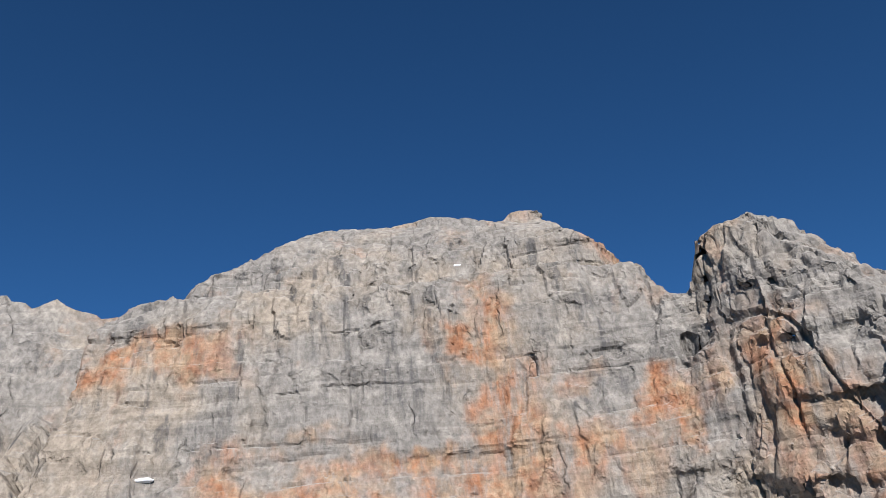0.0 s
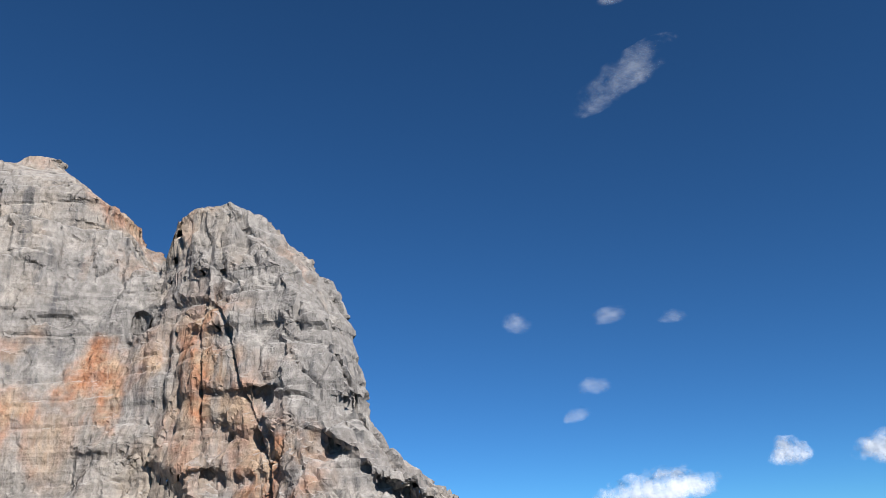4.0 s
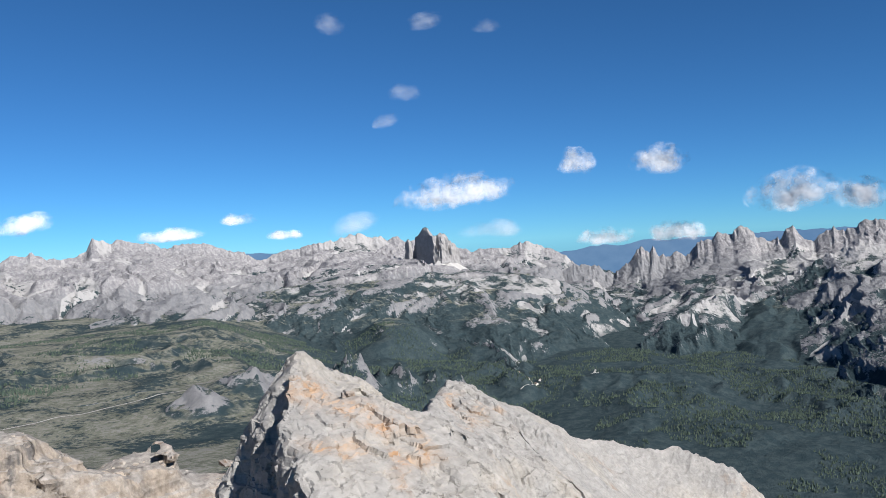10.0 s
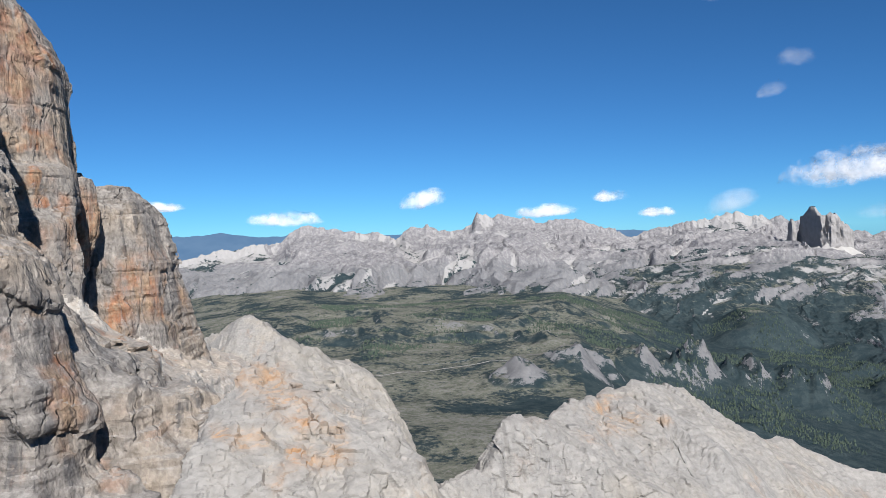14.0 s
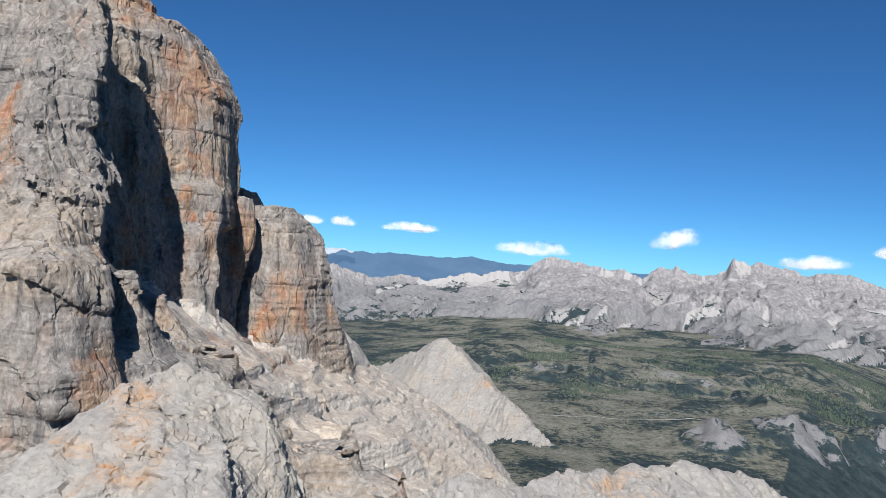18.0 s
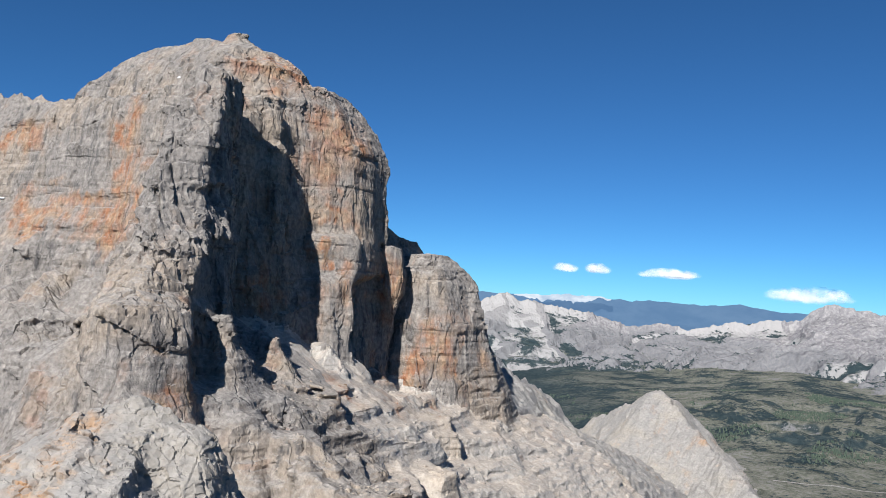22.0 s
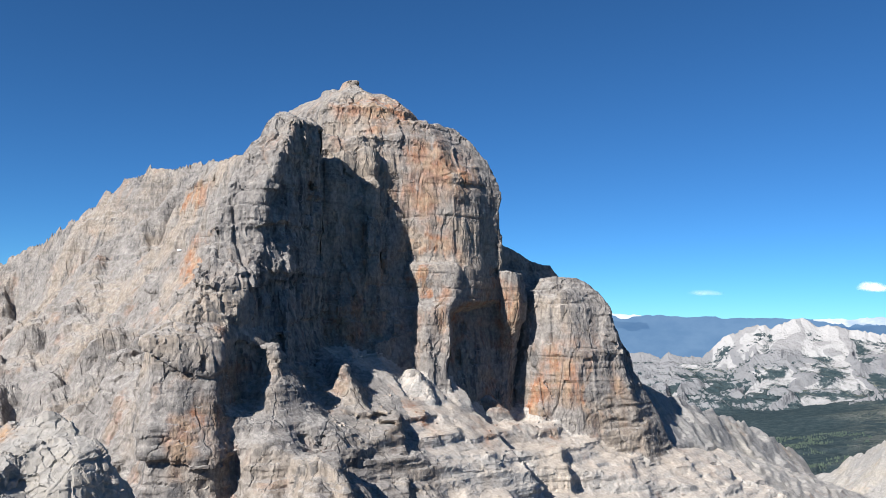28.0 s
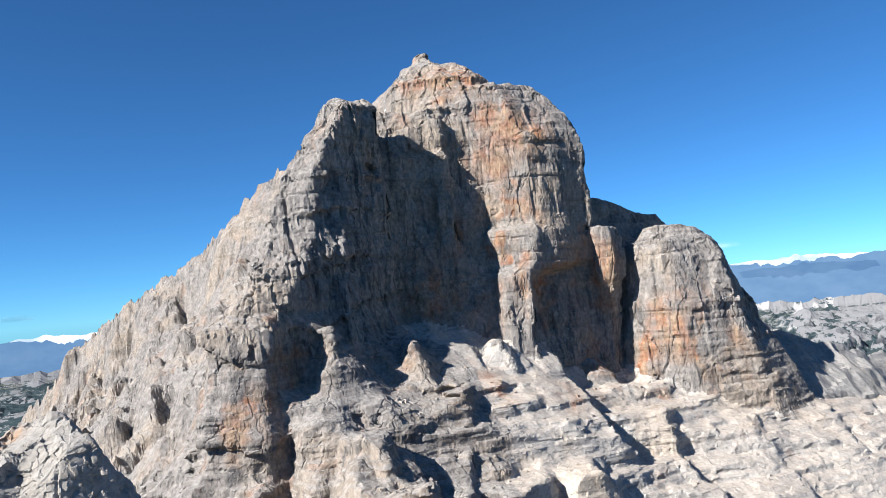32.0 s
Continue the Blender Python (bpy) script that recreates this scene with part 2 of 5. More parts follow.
def rock_material(name, grey=(0.305, 0.283, 0.26), warm=(0.37, 0.31, 0.245), red=(0.315, 0.145, 0.08), dark=(0.15, 0.146, 0.15), tops=((0.29, 0.278, 0.262), (0.39, 0.37, 0.345)), pale=(0.44, 0.40, 0.355), cracks=0.3, grain=1.0, stains=STAINS, warmth=0.0, beds=0.55, streaks=0.8, joint=0.5, bed=0.14, cells=(0.78, 1.14)):
    m, nt, bsdf = nodes_of(name)
    geo = nt.nodes.new("ShaderNodeNewGeometry")
    pos = geo.outputs["Position"]
    sep = nt.nodes.new("ShaderNodeSeparateXYZ")
    nt.links.new(geo.outputs["True Normal"], sep.inputs[0])
    big = tex_noise(nt, pos, 0.014, 6, 0.6)
    mid = tex_noise(nt, pos, 0.09, 7, 0.65)
    streak = tex_noise(nt, pos, 0.16, 6, 0.6, (1, 1, 0.10))
    strata = tex_noise(nt, pos, bed, 5, 0.62, (0.08, 0.08, 1))
    fine = tex_noise(nt, pos, 0.40, 9, 0.66, (1, 1, 0.7))
    col = mixc(nt, ramp(nt, big, 0.47 - warmth, 0.63 - warmth), grey, warm)
    col = mixc(nt, ramp(nt, mid, 0.45, 0.68, 0.0, 0.6), col, pale)
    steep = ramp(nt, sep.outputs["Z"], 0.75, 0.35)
    wet = mathn(nt, "MULTIPLY", ramp(nt, tex_noise(nt, pos, 0.022, 4, 0.5), 0.41, 0.55), ramp(nt, streak, 0.50, 0.66, 0.0, streaks))
    col = mixc(nt, mathn(nt, "MULTIPLY", wet, steep), col, dark)
    wn_ = nt.nodes.new("ShaderNodeTexNoise")
    wn_.inputs["Scale"].default_value, wn_.inputs["Detail"].default_value = 0.045, 5.0
    nt.links.new(pos, wn_.inputs["Vector"])
    off = nt.nodes.new("ShaderNodeVectorMath")
    off.operation = "MULTIPLY_ADD"
    nt.links.new(wn_.outputs["Color"], off.inputs[0])
    off.inputs[1].default_value, off.inputs[2].default_value = (70, 70, 90), (-35, -35, -45)
    add = nt.nodes.new("ShaderNodeVectorMath")
    nt.links.new(pos, add.inputs[0])
    nt.links.new(off.outputs[0], add.inputs[1])
    total = None
    for centre, size in stains:
        spot = near_spot(nt, add.outputs[0], centre, size)
        total = spot if total is None else mathn(nt, "MAXIMUM", total, spot)
    patch = ramp(nt, tex_noise(nt, pos, 0.035, 7, 0.66, (1, 1, 0.6)), 0.55, 0.68, 0.0, 0.38)
    if total is not None:
        wob = ramp(nt, tex_noise(nt, pos, 0.10, 8, 0.7, (1, 1, 0.16)), 0.31, 0.55)
        patch = mathn(nt, "MAXIMUM", patch, mathn(nt, "MULTIPLY", total, wob))
    col = mixc(nt, patch, col, mixc(nt, ramp(nt, mid, 0.4, 0.62), (0.35, 0.245, 0.165), red))
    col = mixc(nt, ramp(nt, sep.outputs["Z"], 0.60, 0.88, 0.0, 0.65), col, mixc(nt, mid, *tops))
    # joints between blocks, bedding lines and open cracks
    wv = nt.nodes.new("ShaderNodeVectorMath")
    wv.operation = "MULTIPLY_ADD"
    wq = nt.nodes.new("ShaderNodeTexNoise")
    wq.inputs["Scale"].default_value, wq.inputs["Detail"].default_value = 0.16, 4.0
    nt.links.new(pos, wq.inputs["Vector"])
    nt.links.new(wq.outputs["Color"], wv.inputs[0])
    wv.inputs[1].default_value = (7, 7, 5)
    nt.links.new(pos, wv.inputs[2])
    bent = wv.outputs[0]
    cell_a, cell_b = joints(nt, bent, 0.11, (1, 1, joint)), joints(nt, bent, 0.36, (1, 1, joint))
    gap = ramp(nt, joints(nt, bent, 0.09, (1, 1, 0.22), "DISTANCE_TO_EDGE"), 0.0, 0.07, 1.0, 0.0)
    gap = mathn(nt, "MULTIPLY", gap, ramp(nt, tex_noise(nt, pos, 0.05, 4, 0.6), 0.46, 0.60))
    col = mixc(nt, cell_b, mixc(nt, 1.0, col, (cells[0],) * 3, "MULTIPLY"), mixc(nt, 1.0, col, (cells[1],) * 3, "MULTIPLY"))
    col = mixc(nt, mathn(nt, "MULTIPLY", gap, cracks), col, mixc(nt, 1.0, col, (0.32, 0.31, 0.31), "MULTIPLY"))
    col = mixc(nt, mathn(nt, "MULTIPLY", ramp(nt, strata, 0.55, 0.63, 0.0, beds), steep), col, mixc(nt, 1.0, col, (0.55, 0.55, 0.56), "MULTIPLY"))
    col = mixc(nt, ramp(nt, fine, 0.36 - 0.2 * (1 - grain), 0.70), mixc(nt, 1.0, col, (0.94 - 0.32 * grain,) * 3, "MULTIPLY"), mixc(nt, 1.0, col, (1.04 + 0.12 * grain,) * 3, "MULTIPLY"))
    nt.links.new(col, bsdf.inputs["Base Color"])
    bsdf.inputs["Roughness"].default_value = 0.95
    bsdf.inputs["Specular IOR Level"].default_value = 0.1
    h = mathn(nt, "ADD", mathn(nt, "MULTIPLY", fine, 0.8), mathn(nt, "MULTIPLY", streak, 1.5 * streaks))
    h = mathn(nt, "ADD", h, mathn(nt, "MULTIPLY", strata, 0.5 + beds))
    h = mathn(nt, "ADD", h, mathn(nt, "ADD", mathn(nt, "MULTIPLY", cell_a, 0.9), mathn(nt, "MULTIPLY", cell_b, 0.45)))
    bump(nt, bsdf, mathn(nt, "SUBTRACT", h, mathn(nt, "MULTIPLY", gap, 2.0 * cracks)), 1.5 * grain)
    return m


MAT_CLIFF = rock_material("limestone_cliff", grey=(0.232, 0.213, 0.196), warm=(0.30, 0.252, 0.205), dark=(0.088, 0.086, 0.088), pale=(0.35, 0.32, 0.285), tops=((0.27, 0.258, 0.243), (0.37, 0.345, 0.32)), warmth=0.02, grain=0.8, cells=(0.91, 1.06), beds=0.4)
MAT_SLOPE = rock_material("pale_limestone", red=(0.34, 0.205, 0.115), grey=(0.265, 0.254, 0.240), warm=(0.30, 0.275, 0.24), pale=(0.345, 0.325, 0.298), dark=(0.26, 0.255, 0.25), tops=((0.265, 0.252, 0.235), (0.345, 0.325, 0.30)), cracks=0.0, bed=0.42, beds=0.4, streaks=0.25, joint=1.6, grain=0.45, cells=(0.93, 1.05),
                          stains=[((314, 100, 652), (9, 16, 16)), ((318, 88, 640), (8, 14, 14)), ((300, 85, 640), (9, 12, 14)), ((440, 235, 612), (14, 18, 12)), ((430, 225, 600), (12, 14, 16)), ((250, 1080, 530), (40, 40, 30)),
                                  ((300, 640, 545), (40, 60, 16))])
MAT_BENCH = rock_material("bedded_limestone", grain=0.55, grey=(0.385, 0.362, 0.33), warm=(0.46, 0.39, 0.315), dark=(0.26, 0.25, 0.24), tops=((0.37, 0.322, 0.277), (0.47, 0.41, 0.35)), cells=(0.9, 1.06), cracks=0.0, bed=0.42, beds=0.6, streaks=0.25, joint=1.6,
                          stains=[((205, 350, 640), (30, 40, 20)), ((190, 480, 625), (26, 50, 18)), ((215, 420, 620), (30, 30, 14))])


def country_material():
    """Dark woods below, meadow on the flats, pale rock and scree where it is high or steep."""
    m, nt, bsdf = nodes_of("alpine_country")
    geo = nt.nodes.new("ShaderNodeNewGeometry")
    pos = geo.outputs["Position"]
    sep = nt.nodes.new("ShaderNodeSeparateXYZ")
    nt.links.new(pos, sep.inputs[0])
    z = sep.outputs["Z"]
    nz = nt.nodes.new("ShaderNodeSeparateXYZ")
    nt.links.new(geo.outputs["Normal"], nz.inputs[0])
    n1 = tex_noise(nt, pos, 0.008, 9, 0.68)
    n2 = tex_noise(nt, pos, 0.045, 9, 0.72)
    n3 = tex_noise(nt, pos, 0.13, 6, 0.7)
    # far rock is a cooled grey: distance haze is mixed into its colour
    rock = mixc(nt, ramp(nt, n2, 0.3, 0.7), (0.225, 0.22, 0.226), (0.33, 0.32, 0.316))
    rock = mixc(nt, ramp(nt, n3, 0.35, 0.65), mixc(nt, 1.0, rock, (0.87, 0.87, 0.89), "MULTIPLY"), mixc(nt, 1.0, rock, (1.08, 1.08, 1.07), "MULTIPLY"))
    flute = tex_noise(nt, pos, 0.075, 5, 0.65, (1, 1, 0.16))
    rock = mixc(nt, ramp(nt, flute, 0.42, 0.62), mixc(nt, 1.0, rock, (0.78, 0.78, 0.80), "MULTIPLY"), mixc(nt, 1.0, rock, (1.08, 1.07, 1.06), "MULTIPLY"))
    rock = mixc(nt, ramp(nt, n1, 0.56, 0.66, 0.0, 0.6), rock, (0.35, 0.338, 0.328))
    # the woods lean to blue, with the valley's haze put into the colour
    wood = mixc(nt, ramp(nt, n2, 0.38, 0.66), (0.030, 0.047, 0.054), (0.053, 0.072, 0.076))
    meadow = mixc(nt, ramp(nt, n2, 0.35, 0.65), (0.110, 0.118, 0.092), (0.20, 0.198, 0.165))
    flat = mathn(nt, "MULTIPLY", ramp(nt, nz.outputs["Z"], 0.90, 0.975), ramp(nt, z, 380.0, 440.0))
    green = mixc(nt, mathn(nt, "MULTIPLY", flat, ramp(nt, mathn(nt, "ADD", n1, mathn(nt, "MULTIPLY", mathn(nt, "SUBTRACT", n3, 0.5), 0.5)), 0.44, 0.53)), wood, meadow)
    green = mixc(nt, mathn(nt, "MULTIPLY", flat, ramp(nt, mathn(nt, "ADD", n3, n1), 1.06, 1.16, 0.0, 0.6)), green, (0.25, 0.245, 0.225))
    h = mathn(nt, "ADD", z, mathn(nt, "MULTIPLY", mathn(nt, "SUBTRACT", n1, 0.5), 680.0))
    h = mathn(nt, "ADD", h, mathn(nt, "MULTIPLY", mathn(nt, "SUBTRACT", 0.90, nz.outputs["Z"]), 420.0))
    h = mathn(nt, "ADD", h, mathn(nt, "MULTIPLY", mathn(nt, "ADD", mathn(nt, "SUBTRACT", n2, 0.5), mathn(nt, "MULTIPLY", mathn(nt, "SUBTRACT", n3, 0.5), 0.9)), 260.0))
    # ribs stand bare out of the woods, scree runs down the gullies; the eastern mountains are bare lower down
    at = nt.nodes.new("ShaderNodeAttribute")
    at.attribute_name = "gully"
    rib = at.outputs["Fac"]
    east = ramp(nt, sep.outputs["X"], 1500.0, 2300.0, 0.0, 25.0)
    ab = nt.nodes.new("ShaderNodeAttribute")
    ab.attribute_name = "bare"
    east = mathn(nt, "ADD", east, mathn(nt, "MULTIPLY", ab.outputs["Fac"], 100.0))
    h = mathn(nt, "ADD", mathn(nt, "ADD", h, east), mathn(nt, "MULTIPLY", mathn(nt, "SUBTRACT", rib, 0.55), 150.0))
    scree = mathn(nt, "MULTIPLY", ramp(nt, rib, 0.36, 0.22), ramp(nt, mathn(nt, "ADD", z, east), 400.0, 500.0))
    scree = mathn(nt, "MAXIMUM", scree, mathn(nt, "MULTIPLY", ramp(nt, rib, 0.30, 0.20), ramp(nt, z, 270.0, 340.0)))
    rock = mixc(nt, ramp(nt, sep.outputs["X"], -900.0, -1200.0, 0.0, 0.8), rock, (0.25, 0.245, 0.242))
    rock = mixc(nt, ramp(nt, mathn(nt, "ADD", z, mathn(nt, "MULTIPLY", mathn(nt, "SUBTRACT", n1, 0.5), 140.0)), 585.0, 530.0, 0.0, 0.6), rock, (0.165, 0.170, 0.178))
    rock = mixc(nt, mathn(nt, "MULTIPLY", scree, 0.8), rock, (0.37, 0.36, 0.35))
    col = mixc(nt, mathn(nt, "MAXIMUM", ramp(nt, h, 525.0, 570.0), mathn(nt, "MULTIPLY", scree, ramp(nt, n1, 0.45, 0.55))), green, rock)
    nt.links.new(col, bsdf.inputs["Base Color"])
    bsdf.inputs["Roughness"].default_value = 1.0
    bsdf.inputs["Specular IOR Level"].default_value = 0.0
    bump(nt, bsdf, mathn(nt, "ADD", mathn(nt, "MULTIPLY", n3, 0.45), mathn(nt, "ADD", n2, mathn(nt, "MULTIPLY", n1, 1.5))), 7.0)
    return m


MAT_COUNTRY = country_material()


def simple_material(name, colour, rough=0.6, spread=0.08, scale=1.0, bumpd=0.0):
    m, nt, bsdf = nodes_of(name)
    geo = nt.nodes.new("ShaderNodeNewGeometry")
    n = tex_noise(nt, geo.outputs["Position"], scale, 5)
    c = mixc(nt, n, tuple(max(0.0, x - spread) for x in colour), tuple(min(1.0, x + spread) for x in colour))
    nt.links.new(c, bsdf.inputs["Base Color"])
    bsdf.inputs["Roughness"].default_value = rough
    if bumpd:
        bump(nt, bsdf, n, bumpd)
    return m


MAT_SNOW = simple_material("snow", (0.82, 0.84, 0.87), 0.7, 0.05, 0.3)

# ---- the massif: cliffs lofted between outlines at rising heights ----
BLOCKS = {}
BLOCKS["south_wall"] = [(540, [(-260, 170), (40, 235), (110, 255), (165, 330), (172, 430), (150, 500), (60, 560), (-260, 560)]),
                   (660, [(-200, 240), (30, 290), (95, 280), (140, 335), (150, 410), (140, 490), (50, 530), (-200, 530)]),
                   (750, [(-160, 300), (20, 314), (90, 292), (122, 345), (125, 400), (120, 480), (40, 510), (-160, 510)]),
                   (812, [(-150, 322), (20, 322), (100, 318), (114, 350), (116, 400), (112, 470), (40, 500), (-150, 500)]),
                   (834, [(-140, 330), (20, 329), (88, 328), (108, 356), (112, 400), (110, 460), (40, 490), (-140, 490)])]
BLOCKS["summit_block"] = [(815, [(-150, 358), (20, 360), (80, 356), (112, 368), (118, 400), (112, 430), (40, 470), (-150, 460)]),
                     (860, [(-118, 370), (30, 366), (78, 356), (95, 384), (103, 412), (94, 430), (40, 440), (-115, 430)]),
                     (880, [(-82, 380), (10, 380), (50, 376), (72, 396), (75, 411), (64, 418), (40, 424), (-70, 425)]),
                     (897, [(-60, 396), (-20, 398), (-8, 394), (-4, 398), (-5, 403), (-10, 409), (-22, 412), (-60, 412)])]
BLOCKS["summit_horn"] = [(855, [(0, 378), (75, 364), (90, 396), (46, 428), (-2, 415)]),
                    (876, [(20, 380), (66, 371), (80, 393), (50, 416), (16, 410)]),
                    (885, [(36, 382), (60, 378), (68, 390), (56, 400), (34, 398)]),
                    (892, [(46, 386), (56, 384), (60, 389), (54, 394), (46, 393)])]
BLOCKS["fin_buttress"] = [(540, [(75, 235), (175, 165), (245, 165), (252, 215), (205, 285), (145, 345)]),
                     (640, [(75, 285), (165, 196), (214, 188), (224, 214), (182, 272), (138, 340)]),
                     (684, [(80, 288), (150, 214), (202, 188), (209, 222), (179, 266), (122, 340)]),
                     (691, [(80, 288), (150, 222), (193, 204), (202, 228), (177, 264), (120, 340)]),
                     (706, [(80, 288), (148, 230), (185, 218), (195, 242), (174, 270), (120, 340)]),
                     (728, [(84, 292), (140, 240), (175, 228), (188, 257), (165, 284), (118, 340)])]
BLOCKS["fin_buttress"] += [
                     (750, [(88, 298), (130, 252), (163, 236), (178, 256), (154, 296), (114, 340)]),
                     (770, [(92, 301), (126, 258), (156, 244), (173, 261), (148, 302), (112, 340)]),
                     (792, [(98, 305), (122, 272), (144, 255), (166, 272), (142, 308), (112, 338)]),
                     (808, [(102, 310), (114, 286), (140, 268), (159, 281), (137, 314), (112, 328)]),
                     (826, [(105, 304), (112, 289), (133, 280), (149, 291), (133, 321), (114, 322)]),
                     (833, [(108, 303), (114, 293), (125, 289), (133, 296), (125, 317), (115, 317)])]
BLOCKS["col_ridge"] = [(640, [(70, 296), (128, 296), (132, 352), (80, 356)]),
                  (794, [(86, 308), (118, 304), (121, 348), (92, 352)]),
                  (812, [(94, 314), (112, 310), (116, 346), (98, 350)])]
BLOCKS["pillar"] = [(560, [(128, 390), (172, 394), (176, 411), (140, 430), (124, 470), (80, 480)]),
               (658, [(122, 390), (162, 394), (166, 410), (134, 430), (118, 466), (80, 480)]),
               (700, [(116, 388), (152, 397), (167, 412), (136, 436), (118, 470), (80, 482)]),
               (709, [(112, 386), (143, 401), (159, 420), (143, 472), (130, 490), (80, 485)]),
               (733, [(112, 386), (143, 400), (155, 424), (141, 472), (128, 490), (80, 485)]),
               (738, [(108, 388), (128, 402), (149, 426), (141, 480), (126, 496), (80, 485)]),
               (795, [(106, 386), (122, 398), (143, 428), (141, 480), (122, 495), (70, 485)]),
               (825, [(102, 386), (117, 394), (132, 424), (130, 473), (104, 486), (65, 470)]),
               (852, [(95, 388), (111, 398), (117, 420), (113, 452), (92, 464), (60, 450)])]
BLOCKS["chimney_rib"] = [(600, [(120, 352), (148, 360), (154, 372), (146, 380), (120, 384)]),
                    (760, [(112, 352), (127, 364), (130, 372), (124, 377), (110, 378)]),
                    (824, [(100, 352), (117, 364), (121, 374), (115, 379), (100, 380)])]
BLOCKS["dark_crest"] = [(600, [(40, 470), (130, 470), (150, 560), (150, 600), (80, 620), (40, 560)]),
                   (722, [(50, 470), (116, 470), (124, 540), (130, 568), (100, 580), (50, 560)]),
                   (742, [(60, 474), (110, 476), (116, 530), (122, 556), (104, 560), (70, 540)]),
                   (752, [(76, 478), (107, 480), (112, 522), (111, 536), (100, 538), (78, 528)]),
                   (766, [(88, 480), (102, 482), (104, 496), (100, 504), (92, 504), (86, 496)])]
BLOCKS["rock_tower"] = [(540, [(110, 480), (178, 494), (200, 525), (222, 580), (208, 640), (110, 640)]),
                   (600, [(110, 490), (168, 505), (190, 532), (207, 578), (196, 622), (110, 620)]),
                   (672, [(110, 505), (148, 509), (176, 527), (190, 568), (172, 592), (110, 596)]),
                   (706, [(112, 512), (146, 514), (166, 526), (182, 566), (162, 584), (112, 588)]),
                   (718, [(116, 522), (144, 520), (160, 530), (172, 562), (154, 582), (116, 584)]),
                   (727, [(122, 536), (140, 530), (150, 536), (158, 556), (146, 572), (124, 574)])]
BLOCKS["spire"] = [(640, [(188, 250), (200, 249), (204, 257), (200, 265), (189, 265)]), (664, [(192, 254), (198, 253), (200, 258), (198, 262), (192, 262)]), (675, [(194, 257), (196, 256), (197, 258), (196, 259), (194, 259)])]
BLOCKS["thin_spire"] = [(640, [(178, 311), (186, 310), (189, 315), (186, 320), (179, 320)]), (654, [(181, 313), (185, 312), (187, 315), (185, 318), (181, 318)]), (664, [(182, 315), (184, 314), (184, 316), (184, 317), (182, 317)])]
BLOCKS["knob"] = [(600, [(152, 370), (172, 368), (182, 380), (174, 394), (154, 394)]), (648, [(160, 375), (169, 373), (174, 380), (170, 387), (161, 387)]), (658, [(164, 378), (168, 377), (171, 380), (168, 384), (164, 384)])]
BLOCKS["foot_buttress"] = [(540, [(190, 178), (256, 172), (262, 204), (236, 218), (195, 240)]), (614, [(196, 192), (224, 189), (231, 206), (216, 222), (194, 240)]), (656, [(192, 204), (206, 203), (212, 216), (206, 234), (192, 236)])]
BLOCKS["tower_buttress"] = [(600, [(115, 478), (136, 480), (142, 490), (134, 504), (112, 504)]),
                       (650, [(114, 480), (136, 480), (142, 490), (134, 504), (112, 504)]),
                       (696, [(120, 480), (146, 479), (153, 489), (145, 503), (118, 503)]),
                       (733, [(125, 482), (143, 480), (150, 490), (142, 502), (124, 502)])]


def loft_field(levels, gx, gy, az):
    out = np.empty((*gx.shape, len(az)), np.float32)
    zs = [l[0] for l in levels]
    for k, z in enumerate(az):
        zc = min(max(z, zs[0]), zs[-1])
        i = max(0, min(len(zs) - 2, int(np.searchsorted(zs, zc, "right")) - 1))
        u = (zc - zs[i]) / (zs[i + 1] - zs[i])
        poly = (1 - u) * np.array(levels[i][1], float) + u * np.array(levels[i + 1][1], float)
        d2 = np.full(gx.shape, 1e9)
        inside = np.zeros(gx.shape, bool)
        for a, b in zip(poly, np.roll(poly, -1, 0)):
            ex, ey = b - a
            px, py = gx - a[0], gy - a[1]
            t = np.clip((px * ex + py * ey) / (ex * ex + ey * ey + 1e-9), 0, 1)
            d2 = np.minimum(d2, (px - ex * t) ** 2 + (py - ey * t) ** 2)
            inside ^= ((a[1] > gy) != (b[1] > gy)) & (gx < ex * (gy - a[1]) / (ey if abs(ey) > 1e-9 else 1e-9) + a[0])
        d = np.sqrt(d2)
        d[inside] *= -1
        out[:, :, k] = np.maximum(d, z - zs[-1])
    return out


def facets(p, size, seed, tilt=1.0):
    """Broken rock: each cell of a jittered lattice is one plane with its own depth and slant, -1 to 1 or so."""
    q = p / np.asarray(size, float) + 200.0
    q = q + 0.22 * np.stack([vnoise(q, 1.3, seed + 1), vnoise(q, 1.3, seed + 2), vnoise(q, 1.3, seed + 3)], 1)
    lo = np.floor(q - 0.5).astype(np.int64)
    best, out = np.full(len(q), 1e9), np.zeros(len(q))
    for dx in (0, 1):
        for dy in (0, 1):
            for dz in (0, 1):
                i, j, k = ((lo + np.array([dx, dy, dz])) & 63).T
                jit = [LAT[(i + a + seed) & 63, (j + b) & 63, (k + c) & 63] for a, b, c in ((3, 11, 7), (19, 5, 29), (41, 37, 13))]
                off = [q[:, a] - (lo[:, a] + e) - 0.15 - 0.7 * g for a, e, g in zip(range(3), (dx, dy, dz), jit)]
                d = off[0] ** 2 + off[1] ** 2 + off[2] ** 2
                m = d < best
                depth = 2 * LAT[(i + 7 * seed) & 63, j, (k + 3) & 63] - 1
                slant = sum((2 * LAT[(j + 5 * seed + a) & 63, (k + a) & 63, i] - 1) * off[a] for a in range(3))
                out = np.where(m, 0.6 * depth + 0.9 * tilt * slant, out)
                best = np.minimum(best, d)
    return out


